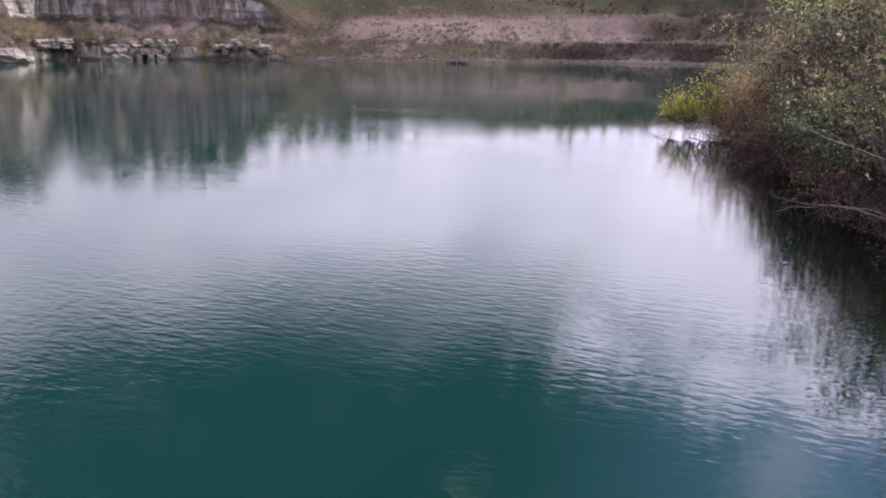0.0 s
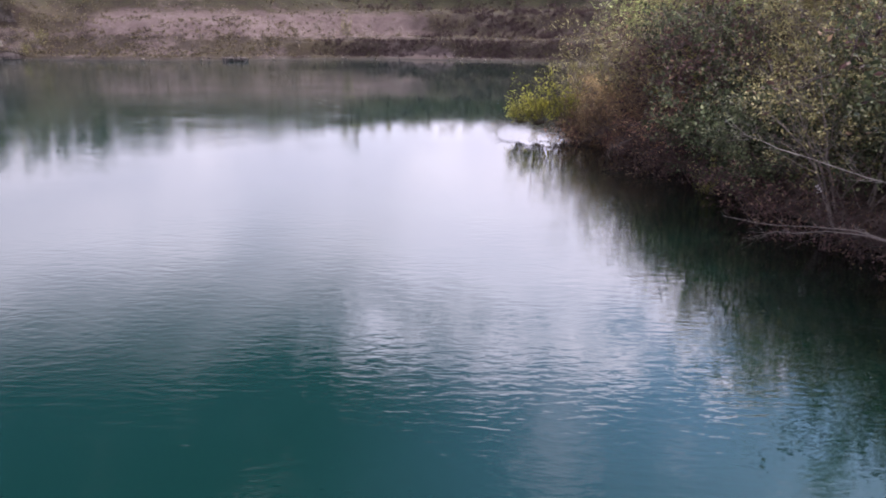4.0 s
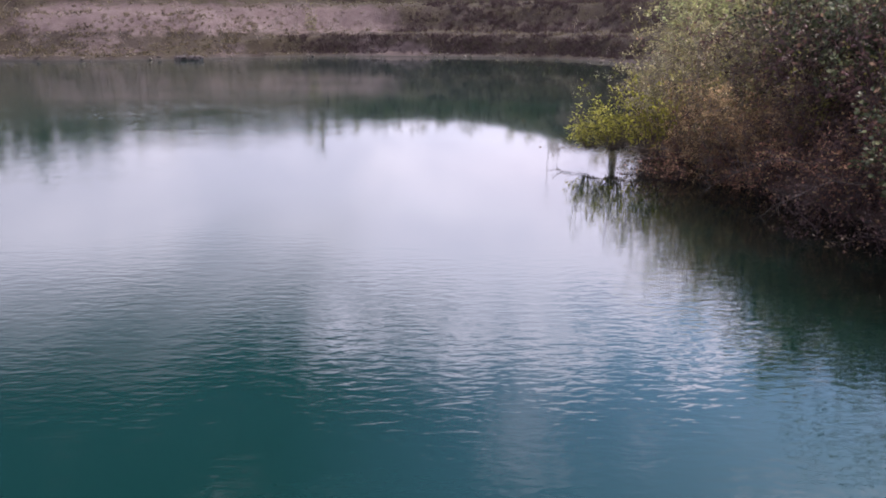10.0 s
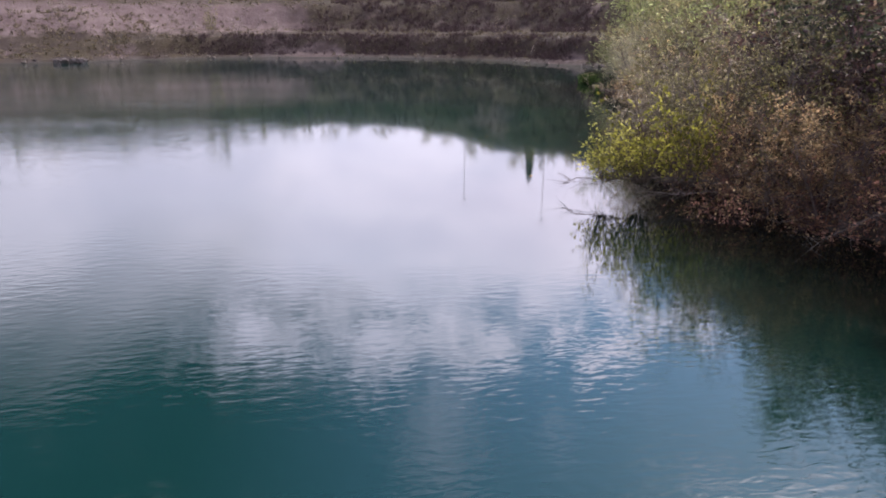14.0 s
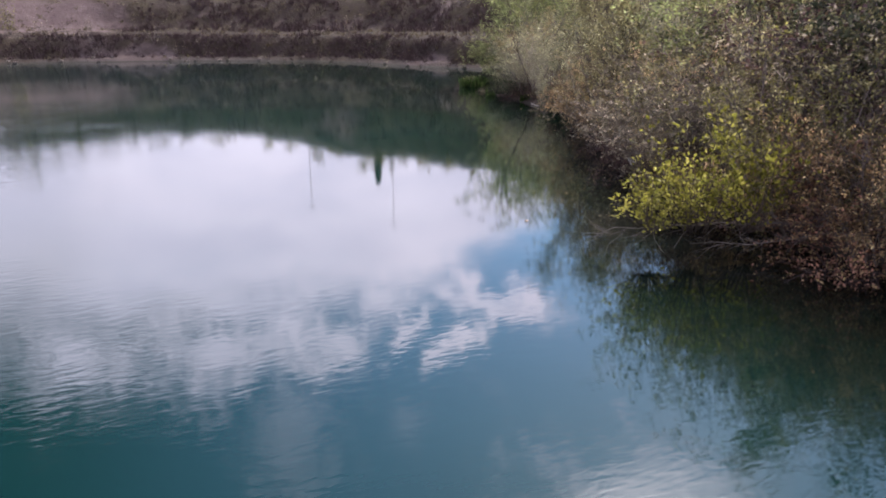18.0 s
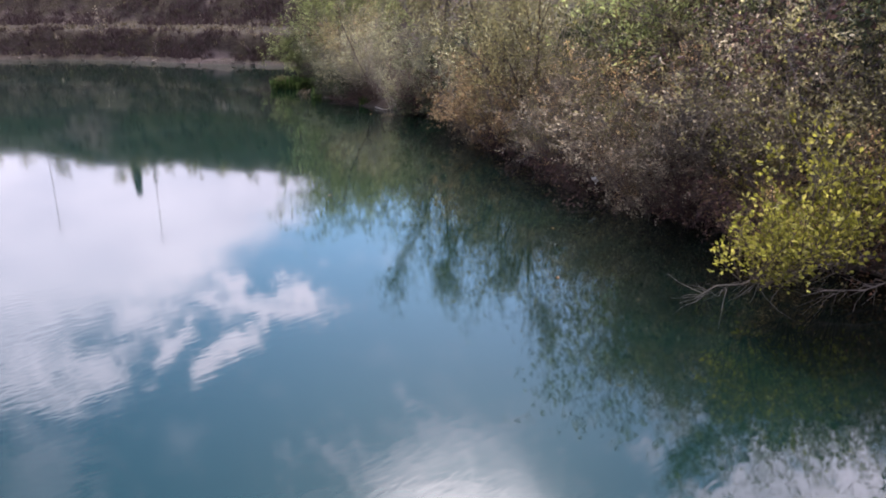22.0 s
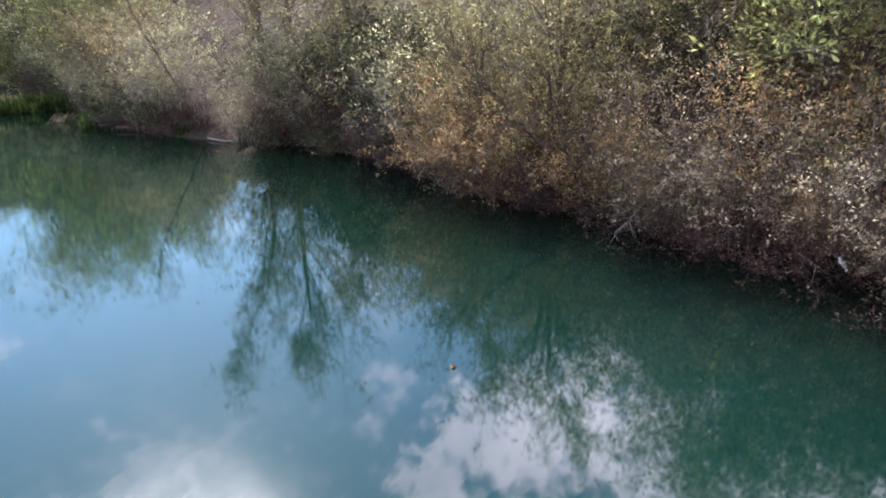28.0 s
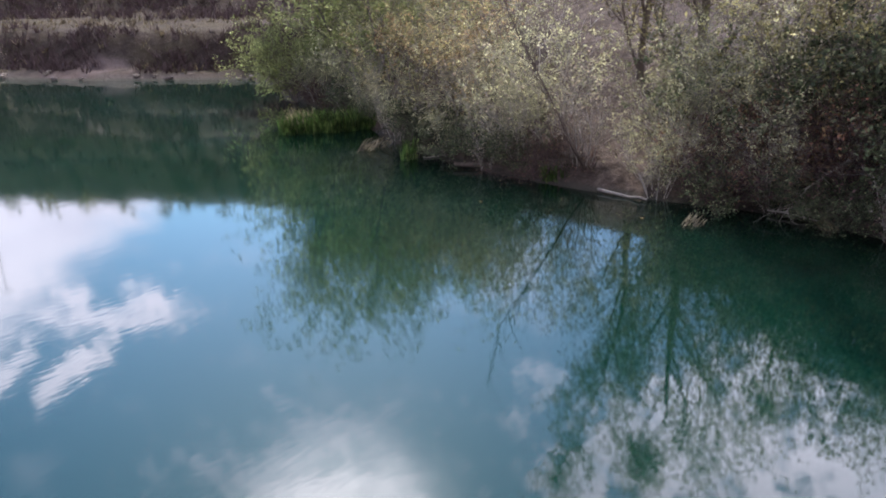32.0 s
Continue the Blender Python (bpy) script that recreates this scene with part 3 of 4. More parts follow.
def plant(kind, seed, stems, height, lean, radius, fork, lift, wander, spread, leaf, size, per, bark, narrow=0.5, keep=1.0, trunk=False, droop=0.3, depth=2, lush=(0.1, 0.45, 1.0, 1.0), twiggy=0.5, joined=False):
    """One shrub or tree with its root at the origin: stems or trunk, twigs and leaves are its parts."""
    g = Growth(seed, lush)
    rng, stem_wood = g.rng, []
    for k in range(stems):
        a = 2 * math.pi * (k + rng.random()) / stems
        tilt = lean * rng.uniform(0.4, 1.2)
        d = Vector((math.cos(a) * tilt, math.sin(a) * tilt, 1)).normalized()
        foot = Vector((math.cos(a), math.sin(a), 0)) * (0.06 * stems**0.7 if stems > 1 else 0)
        foot.z = -0.25
        g.wood = []
        stem_wood.append(g.wood)
        g.limb(foot, d, height * rng.uniform(0.75, 1.1), radius * rng.uniform(0.7, 1.1), depth, fork, lift, wander, spread)
    root = new(kind)
    if joined:
        g.twigs, stem_wood = g.twigs + [w for wood in stem_wood for w in wood], []
    for wood in stem_wood:
        part("trunk" if trunk and stems == 1 else "stem", mesh_of("wood", *tubes(wood, 5 if trunk else 4), bark, True), root)
    shown = [t for t in g.twigs if joined or rng.random() < twiggy]
    tagged(part("twig_spray", mesh_of("twigs", *tubes(shown, 3), bark), root), kind="stuff")
    tips = [t for t in g.tips if rng.random() < keep]
    if tips and size > 0:
        tagged(part("crown" if trunk else "foliage", leaf_mesh("leaves", tips, size, leaf, rng, per, narrow, droop), root), kind="stuff")
    return root

KINDS = {}


def species(key, category, label, group, **how):
    """Three seedlings of a kind, to be copied along the banks."""
    KINDS[key] = []
    for seed in how.pop("seeds"):
        KINDS[key].append(tagged(plant(seed=seed, **how), label, category, group))


species("olive", "shrub", "dense willow shrub with small olive leaves on grey twigs", "shore shrubs", seeds=(11, 12, 13), kind="willow_shrub", stems=7, height=3.0, lean=0.55, radius=0.035, fork={1: 3, 2: 2}, lift=0.05, wander=0.13, spread=0.5, leaf=LEAF_OLIVE, size=0.066, per=7, keep=0.62, bark=BARK_GREY)
species("grey", "shrub", "twiggy grey-brown shrub with sparse faded leaves", "shore shrubs", seeds=(21, 22, 23), kind="twiggy_shrub", stems=8, height=2.6, lean=0.6, radius=0.03, fork={1: 3, 2: 2}, lift=0.03, wander=0.15, spread=0.55, leaf=LEAF_GREY, size=0.06, per=7, keep=0.6, bark=BARK_GREY)
species("red", "shrub", "russet-leaved shrub with reddish twigs hanging over the water", "shore shrubs", seeds=(31, 32), kind="russet_shrub", stems=8, height=1.7, lean=1.0, radius=0.022, fork={1: 3, 2: 2}, lift=-0.01, wander=0.16, spread=0.55, leaf=LEAF_RED, size=0.07, per=2, bark=BARK_PLUM, keep=0.9)
species("plum", "shrub", "tangled plum-brown thicket of mostly bare twigs", "shore shrubs", seeds=(41, 42, 43), kind="bare_thicket", stems=9, height=1.9, lean=0.9, radius=0.02, fork={1: 3, 2: 2}, lift=-0.02, wander=0.2, spread=0.6, leaf=LEAF_PLUM, size=0.075, per=2, bark=BARK_PLUM, keep=0.8)
species("tan", "shrub", "shrub with tan and orange faded leaves on grey arching stems", "shore shrubs", seeds=(51, 52), kind="tan_shrub", stems=7, height=2.4, lean=0.6, radius=0.03, fork={1: 3, 2: 2}, lift=0.0, wander=0.15, spread=0.5, leaf=LEAF_TAN, size=0.064, per=8, keep=0.7, bark=BARK_GREY)
species("green", "shrub", "bramble mound with dull green leaves", "shore shrubs", seeds=(61, 62, 63), kind="bramble", stems=9, height=1.9, lean=0.8, radius=0.02, fork={1: 3, 2: 2}, lift=-0.02, wander=0.18, spread=0.55, leaf=LEAF_GREEN, size=0.08, per=6, keep=0.6, bark=BARK_BROWN, narrow=0.7)
species("fresh", "tree", "small willow with feathery fresh green leaves", "shore trees", seeds=(71, 72), kind="willow_tree", stems=4, height=4.2, lean=0.42, radius=0.07, fork={1: 4, 2: 3}, lift=0.03, wander=0.12, spread=0.5, leaf=LEAF_FRESH, size=0.11, per=7, lush=(0.7, 1.0, 1.0), bark=BARK_GREY, narrow=0.35, trunk=True)
species("tall", "tree", "tall slender tree with dark trunk and thin young leaves", "shore trees", seeds=(81, 82, 83), kind="tall_tree", stems=1, height=7.0, lean=0.12, radius=0.13, fork={1: 3, 2: 2, 3: 2}, lift=0.13, wander=0.09, spread=0.42, leaf=LEAF_OLIVE, size=0.095, per=4, bark=BARK_BROWN, trunk=True, depth=3, keep=1.0, lush=(0.5, 1.0, 1.0))
species("pale", "shrub", "open grey shrub with thin olive leaves, lightened for hazy light", "shore shrubs", seeds=(25, 26, 27), kind="pale_shrub", stems=7, height=2.7, lean=0.5, radius=0.028, fork={1: 3, 2: 2}, lift=0.06, wander=0.13, spread=0.5, leaf=LEAF_PALE, size=0.07, per=6, keep=0.65, bark=BARK_PALE)
species("bare", "shrub", "bare grey brushwood on the quarry slope", "slope brushwood", seeds=(91, 92), kind="brushwood", stems=7, height=2.2, lean=0.4, radius=0.025, fork={1: 3, 2: 2}, lift=0.06, wander=0.12, spread=0.45, leaf=LEAF_GREY, size=0.08, per=1, bark=BARK_PALE, keep=0.5)
species("far_bush", "shrub", "distant olive bush on the quarry rim", "rim bushes", seeds=(111, 112, 113), kind="rim_bush", stems=3, height=3.0, lean=0.45, radius=0.05, fork={1: 2, 2: 1}, lift=0.06, wander=0.13, spread=0.5, leaf=LEAF_OLIVE, size=0.3, per=2, bark=BARK_GREY, joined=True)
species("far_brush", "shrub", "bare grey brushwood on the quarry slope", "slope brushwood", seeds=(121, 122, 123), kind="slope_brushwood", stems=4, height=2.2, lean=0.4, radius=0.03, fork={1: 1, 2: 1}, lift=0.08, wander=0.12, spread=0.45, leaf=LEAF_GREY, size=0.14, per=1, bark=BARK_GREY, keep=0.4, joined=True)
species("rim_wood", "tree", "distant dark green tree on the quarry rim", "rim trees", seeds=(131, 132, 133), kind="rim_tree", stems=3, height=4.6, lean=0.3, radius=0.09, fork={1: 2, 2: 2}, lift=0.08, wander=0.13, spread=0.5, leaf=LEAF_GREEN, size=0.42, per=3, bark=BARK_BROWN, joined=True, lush=(1.0, 1.0, 0.6))
for group in KINDS.values():
    for ob in group:
        ob.location = (0, -400, 0)


def sprouting(kind, seed, shoots, height, lean, leaf, bark, size=0.062, tuft=6, bare=0.25):
    """A low stool of many slender upright shoots, each set with tufts of small leaves."""
    rng, stems, twigs, anchors = random.Random(seed), [], [], []
    for k in range(shoots):
        a = 2 * math.pi * (k + rng.random()) / shoots
        tilt = lean * rng.uniform(0.1, 1.3)
        d = Vector((math.cos(a) * tilt, math.sin(a) * tilt, 1)).normalized()
        p = Vector((math.cos(a), math.sin(a), 0)) * rng.uniform(0.02, 0.22) + Vector((0, 0, -0.15))
        run, wood, steps = height * rng.uniform(0.5, 1.1) * (1 - 0.25 * tilt / (lean * 1.3)), [p], 9
        for j in range(steps):
            d = (d + Vector((rng.gauss(0, 0.07), rng.gauss(0, 0.07), 0.07))).normalized()
            q = p + d * run / steps
            wood.append(q)
            if j >= steps * bare:
                for _ in range(2):
                    if rng.random() < 0.85:
                        out = Vector((rng.gauss(0, 1), rng.gauss(0, 1), rng.gauss(0.4, 0.5))).normalized()
                        spot = p.lerp(q, rng.random())
                        end = spot + out * rng.uniform(0.04, 0.16)
                        twigs.append((spot, end, 0.004, 0.002, True))
                        anchors.append((end, (out + d).normalized()))
            p = q
        anchors.append((p, d))
        stems.append(wood)
    root = new(kind)
    for wood in stems:
        part("stem", mesh_of("wood", *pipe(wood, [0.012 * (1 - k / 10.5) for k in range(len(wood))], 4), bark, True), root)
    tagged(part("twig_spray", mesh_of("twigs", *tubes(twigs, 3), bark), root), kind="stuff")
    tagged(part("foliage", leaf_mesh("leaves", anchors, size, leaf, rng, tuft, 0.6, 0.1), root), kind="stuff")
    return root


KINDS["shoots"] = [tagged(sprouting("young_poplar", s, 13, 2.5, 0.32, LEAF_SPRING, BARK_GREY), "upright yellow-green shoots of young poplar", "shrub", "shore shrubs") for s in (95, 96)]
for ob in KINDS["shoots"]:
    ob.location = (0, -400, 0)

pick = random.Random(5)
planted = set()


def put(key, x, y, scale=1.0, z=None, which=None, tall=1.0, lean=(0, 0)):
    """Plant a copy of a kind on the ground at x, y; the first use moves the seedling itself."""
    group = KINDS[key]
    ob = group[pick.randrange(len(group)) if which is None else which]
    if z is None:
        z = max(ground_z(x, y), -0.3)
    s = scale * pick.uniform(0.88, 1.12)
    m = pose(x, y, z, lean[0], lean[1], pick.uniform(0, 360)) @ Matrix.Diagonal((s, s, s * tall, 1))
    if ob.name not in planted:
        planted.add(ob.name)
        ob.matrix_world = m
        return ob
    made = copy_thing(ob, Matrix.Identity(4))
    made.matrix_basis = m
    return made


def bank_x(y):
    """The x of the wooded shore at y."""
    for a, b in zip(SHORE, SHORE[1:]):
        if a[1] <= y <= b[1] and a[0] > 0:
            return a[0] + (b[0] - a[0]) * (y - a[1]) / (b[1] - a[1])
    return 8.0


# front of the wooded bank, from the start of the walk to its end: kind, x, y, scale
FRONT = [
    ("plum", 4.6, 10.0, 1.0), ("olive", 5.4, 11.6, 1.0), ("plum", 3.9, 12.6, 0.95), ("shoots", 3.9, 14.2, 0.8), ("plum", 3.0, 15.0, 0.8), ("olive", 3.9, 16.2, 1.0), ("plum", 3.0, 17.4, 0.85),
    ("green", 3.6, 18.4, 1.0), ("shoots", 2.3, 19.3, 0.55), ("plum", 2.8, 20.4, 0.85), ("green", 3.6, 21.2, 1.0), ("plum", 2.2, 22.2, 0.85), ("plum", 2.6, 23.6, 0.9), ("red", 2.4, 24.8, 0.95),
    ("plum", 2.6, 25.6, 0.8), ("red", 1.2, 26.0, 1.05), ("red", 0.6, 27.2, 0.95), ("tan", 1.6, 27.4, 0.8), ("olive", 1.9, 28.8, 1.0), ("red", 1.4, 28.2, 0.9),
    ("olive", 2.6, 30.4, 1.0), ("grey", 2.9, 31.4, 0.95), ("plum", 2.6, 32.2, 0.75), ("olive", 3.0, 33.0, 1.0), ("grey", 3.2, 34.0, 0.95), ("grey", 3.4, 35.2, 1.0), ("tan", 3.8, 36.2, 0.75), ("grey", 4.0, 37.2, 0.95),
    ("olive", 4.2, 38.4, 0.85), ("tan", 4.2, 39.4, 0.95), ("tan", 4.8, 40.6, 0.95), ("pale", 5.6, 41.4, 0.8), ("olive", 6.6, 42.2, 0.85), ("green", 7.6, 43.0, 0.9),
    ("pale", 8.8, 44.4, 0.8), ("red", 9.6, 45.6, 1.0), ("plum", 9.4, 46.4, 0.8), ("green", 9.6, 43.8, 1.0), ("pale", 9.8, 47.6, 0.75), ("pale", 10.0, 50.6, 0.85), ("bare", 9.6, 51.6, 0.8), ("bare", 10.4, 52.8, 0.9),
    ("pale", 11.4, 53.6, 0.9), ("fresh", 18.6, 63.8, 1.45), ("fresh", 21.4, 67.0, 1.45), ("fresh", 15.0, 63.4, 0.75), ("fresh", 15.6, 61.2, 1.35), ("fresh", 13.4, 57.4, 1.15), ("olive", 16.8, 63.4, 1.0), ("pale", 14.0, 59.4, 0.9), ("bare", 12.4, 57.4, 0.8), ("shoots", 2.4, 28.6, 0.95), ("shoots", 3.0, 26.4, 1.1), ("red", 2.6, 22.8, 0.8), ("shoots", 4.0, 24.4, 1.1), ("shoots", 3.6, 29.6, 1.1), ("shoots", 4.2, 32.4, 1.0), ("tan", 2.0, 26.6, 0.8), ("bare", 9.0, 46.8, 0.6), ("bare", 9.2, 45.0, 0.6), ("bare", 9.0, 43.9, 0.6), ("pale", 8.9, 45.8, 0.5), ("bare", 9.2, 49.4, 0.7), ("pale", 9.3, 51.0, 0.55), ("olive", 11.0, 54.2, 0.8), ("plum", 8.6, 46.4, 0.5), ("plum", 8.9, 44.4, 0.55), ("pale", 8.6, 43.2, 0.6), ("plum", 9.4, 50.0, 0.45), ("green", 10.0, 44.0, 1.2), ("olive", 10.4, 45.4, 1.15), ("red", 9.9, 46.2, 0.9), ("green", 10.7, 46.8, 1.1), ("plum", 8.8, 45.3, 0.8), ("green", 9.4, 42.6, 1.1), ("plum", 8.0, 43.6, 0.75), ("pale", 10.2, 47.4, 0.9), ("olive", 9.0, 41.4, 1.1), ("plum", 1.7, 30.2, 0.8), ("plum", 1.8, 31.5, 0.85), ("grey", 2.1, 32.7, 0.7), ("plum", 2.4, 33.8, 0.75), ("plum", 3.0, 35.2, 0.7), ("shoots", 2.2, 30.9, 1.35), ("plum", 3.2, 36.6, 0.7), ("green", 9.5, 42.4, 0.8), ("green", 10.4, 44.7, 1.0), ("red", 9.3, 46.7, 0.75), ("shoots", 11.0, 47.2, 1.0), ("shoots", 10.6, 42.8, 1.1),
]
for key, x, y, s in FRONT:
    put(key, x + 0.45 * smooth(y, 30.0, 28.0) + (0.5 if key == "red" and y < 29 else 0.0) + 0.6 * smooth(y, 29.0, 31.0) + 0.7 * smooth(y, 35.0, 37.5) - 1.3 * smooth(y, 44.0, 46.5), y, s)

# low growth along the foot of the bank
y = 29.6
while y < 43:
    put(pick.choice(("plum", "grey", "plum", "tan", "olive")), bank_x(y) + pick.uniform(-0.25, 0.2), y, pick.uniform(0.42, 0.62))
    y += pick.uniform(0.6, 0.95)
y = 42.6
while y < 64:
    if not 47.7 < y < 49.6:
        put(pick.choice(("bare", "pale", "green", "plum")), bank_x(y) + pick.uniform(0.1, 0.5), y, pick.uniform(0.35, 0.6))
    y += pick.uniform(0.5, 0.9)

# the wood behind, in rows up the bank; darker and thornier near the start, more open and with kinds lightened for hazy
# light further on
for row, (back, step, dark, mixed, pale, size) in enumerate([
    (2.2, 1.7, ("green", "shoots", "olive", "plum", "shoots"), ("olive", "green", "grey", "tan", "shoots", "plum"), ("pale", "olive", "green", "pale", "shoots", "tan", "bare"), 1.05),
    (4.2, 2.2, ("green", "plum", "olive"), ("olive", "grey", "green", "shoots"), ("olive", "pale", "shoots", "green", "fresh", "pale"), 1.1),
    (6.8, 2.9, ("olive", "grey", "green"), ("olive", "grey", "fresh"), ("olive", "pale", "bare"), 1.25),
    (10.0, 3.8, ("fresh", "grey"), ("grey", "olive"), ("fresh", "grey", "bare"), 1.25),
]):
    y = 9.0 + row
    while y < 68:
        keys = dark if y < 25 else (mixed if y < 39 else pale)
        x = bank_x(y) + back + pick.uniform(-0.5, 0.5) + 1.2 * smooth(y, 56, 60)
        if not (46.8 < y < 50 and back < 3) and not (49.5 < y < 55.5 and back > 2.5) and not (26.5 < y < 32.5 and back > 5) and not (40 < y < 60 and pick.random() < (0.75 if back > 5 else 0.3)):
            put(keys[pick.randrange(len(keys))], x, y, size)
        y += step * pick.uniform(0.8, 1.25) * (1.35 if y > 42 else 1.0)

# tall trees that stand out of the wood
for x, y, s in [(7.4, 12, 0.6), (7.0, 17.5, 0.6), (6.4, 22.5, 0.6), (6.6, 34.5, 0.72), (11.7, 47.9, 1.06), (12.2, 49.4, 0.9), (11.4, 45.4, 0.62), (5.9, 38.4, 0.58), (6.6, 40.2, 0.5)]:
    put("tall", x, y, s)
# leafy crowns at the back of the wood; plum and green thickets are added to block the sun
for key, x, y, s in [("fresh", 6.9, 33.4, 1.35), ("fresh", 7.2, 31.4, 0.8), ("tall", 8.4, 35.0, 0.72), ("tall", 8.2, 33.0, 0.75), ("olive", 8.8, 34.0, 1.7), ("olive", 9.0, 36.0, 1.3), ("olive", 8.8, 36.8, 1.2), ("plum", 5.2, 30.0, 1.7), ("green", 6.2, 28.8, 1.55), ("plum", 5.2, 27.2, 1.65), ("green", 6.4, 30.8, 1.5), ("plum", 4.8, 24.9, 1.6), ("plum", 6.0, 32.2, 1.6), ("green", 5.6, 26.0, 1.5), ("plum", 6.4, 21.0, 1.7), ("green", 6.0, 16.6, 1.4), ("plum", 6.2, 13.4, 1.7), ("olive", 8.2, 24.8, 1.6)]:
    put(key, x, y, s)

# far banks
RING = shore_points(0.75)


def out_from(p, s):
    q = p + (p - CENTRE).normalized() * s
    return q.x, q.y, ground_z(q.x, q.y)


NORTH = [p for p in RING if p.y > 64 and p.x > -86]
for _ in range(120):
    x, y, z = out_from(NORTH[pick.randrange(len(NORTH))], pick.choice((pick.uniform(1.2, 6), pick.uniform(10, 22), pick.uniform(26, 38))))
    if z > 0.4:
        put("far_brush", x, y, pick.uniform(0.35, 0.8), z)
for i in range(4, len(NORTH), 41):
    x, y, z = out_from(NORTH[i], pick.uniform(36, 50) - (18 if NORTH[i].x < -58 else 0))
    put("tall", x, y, pick.uniform(0.3, 0.5), z)
for i in range(0, len(NORTH), 3):
    x, y, z = out_from(NORTH[i], pick.uniform(40, 48) - (18 if NORTH[i].x < -58 else 0))
    put("far_bush", x, y, pick.uniform(0.5, 0.95), z - 0.7)


for i in range(2, len(NORTH), 2):
    p = NORTH[i]
    if p.x > -37 or noise.noise(Vector((p.x * 0.09, p.y * 0.09, 8.3))) < -0.15:
        continue
    x, y, z = out_from(p, pick.uniform(14, 26) if p.x < -58 else pick.uniform(32, 46))
    put("rim_wood", x, y, pick.uniform(0.4, 0.95), z)


# ---- the yellow willow over the water ----
yellow = sprouting("yellow_willow", 101, 24, 1.85, 0.95, LEAF_YELLOW, BARK_BROWN, 0.072, 4, 0.2)
tagged(yellow, "young willow with bright yellow-green leaves, raised over the water", "willow", "yellow willows")
# lifted above the water and scaled to fit the camera's view
yellow.matrix_world = pose(-0.1, 29.0, 0.5, -4, -10, 20) @ Matrix.Diagonal((1.1, 1.1, 1.05, 1))
copy_thing(yellow, pose(-0.75, 29.2, 0.48, 0, -16, 75) @ Matrix.Diagonal((0.9, 0.9, 0.68, 1)))
copy_thing(yellow, pose(0.75, 28.7, 0.5, 3, 4, 140) @ Matrix.Diagonal((1.0, 1.0, 1.15, 1)))


def bare_branch(kind, label, seed, points, radius, bark, side=9, length=0.5):
    """A bare limb along a bent line, with side twigs."""
    rng = random.Random(seed)
    wood, twigs = [Vector(points[0])], []
    pts = [Vector(p) for p in points]
    for k, (a, b) in enumerate(zip(pts, pts[1:])):
        r0, r1 = radius * (1 - 0.8 * k / len(pts)), radius * (1 - 0.8 * (k + 1) / len(pts))
        mid = (a + b) / 2 + Vector((rng.gauss(0, 0.04), rng.gauss(0, 0.04), rng.gauss(0, 0.03)))
        wood += [mid, b]
        for _ in range(side):
            p = a.lerp(b, rng.random())
            d = ((b - a).normalized() * 0.8 + Vector((rng.gauss(0, 0.5), rng.gauss(0, 0.5), rng.gauss(0.1, 0.45)))).normalized()
            run = length * rng.uniform(0.4, 1.2)
            for j in range(3):
                q = p + d * run / 3
                twigs.append((p, q, r1 * 0.5 * (1 - j / 4), r1 * 0.5 * (1 - (j + 1) / 4) + 0.001))
                p, d = q, (d + Vector((rng.gauss(0, 0.2), rng.gauss(0, 0.2), rng.gauss(0, 0.2)))).normalized()
    root = new(kind)
    part("limb", mesh_of("limb", *pipe(wood, [radius * (1 - 0.85 * k / len(wood)) for k in range(len(wood))]), bark, True), root)
    tagged(part("twig_spray", mesh_of("twigs", *tubes(twigs, 3), bark), root), kind="stuff")
    return tagged(root, label, "branch", "bare branches")


bare_branch("low_branch", "bare grey willow limb lying low over the water", 1, [(1.8, 28.4, 0.4), (0.7, 28.7, 0.42), (-0.2, 29.0, 0.42), (-0.9, 29.3, 0.38), (-1.5, 29.6, 0.26)], 0.022, BARK_GREY, 14, 0.6)
bare_branch("low_branch", "bare grey willow limb lying low over the water", 2, [(1.8, 28.0, 0.35), (1.1, 28.1, 0.3), (0.4, 28.3, 0.24), (-0.3, 28.8, 0.2)], 0.014, BARK_GREY, 12, 0.6)
bare_branch("pale_branch", "long pale bare branch reaching out of the thicket", 3, [(4.2, 14.2, 1.2), (3.2, 14.9, 1.45), (2.5, 15.4, 1.65), (2.0, 15.6, 1.85), (1.7, 15.9, 2.05)], 0.012, BARK_PALE, 5, 0.5)
bare_branch("pale_branch", "long pale bare branch reaching out of the thicket", 4, [(4.0, 13.0, 0.5), (3.0, 13.6, 0.7), (2.2, 14.4, 0.55), (1.6, 15.2, 0.5)], 0.011, BARK_GREY, 6, 0.5)
bare_branch("pale_branch", "long pale bare branch reaching out of the thicket", 5, [(3.6, 12.0, 0.7), (2.6, 12.6, 0.9), (2.0, 13.4, 0.7), (1.6, 14.0, 0.45)], 0.011, BARK_GREY, 6, 0.5)
bare_branch("arching_branch", "arching bare branch with hanging twigs at the water", 6, [(2.8, 22.6, 0.8), (1.9, 22.4, 0.9), (1.3, 22.6, 0.55), (0.9, 22.8, 0.15)], 0.008, BARK_GREY, 14, 0.5)
bare_branch("arching_branch", "arching bare branch with hanging twigs at the water", 7, [(2.6, 23.8, 0.9), (1.7, 24.0, 1.0), (1.0, 24.4, 0.6), (0.6, 24.6, 0.25)], 0.008, BARK_GREY, 14, 0.5)
bare_branch("leaning_limb", "leaning dark limb inside the tan shrub", 8, [(5.3, 37.7, 0.3), (5.3, 38.4, 1.0), (5.4, 39.2, 1.65), (5.4, 39.8, 2.2), (5.2, 40.4, 2.9)], 0.06, BARK_BROWN, 10, 1.0)
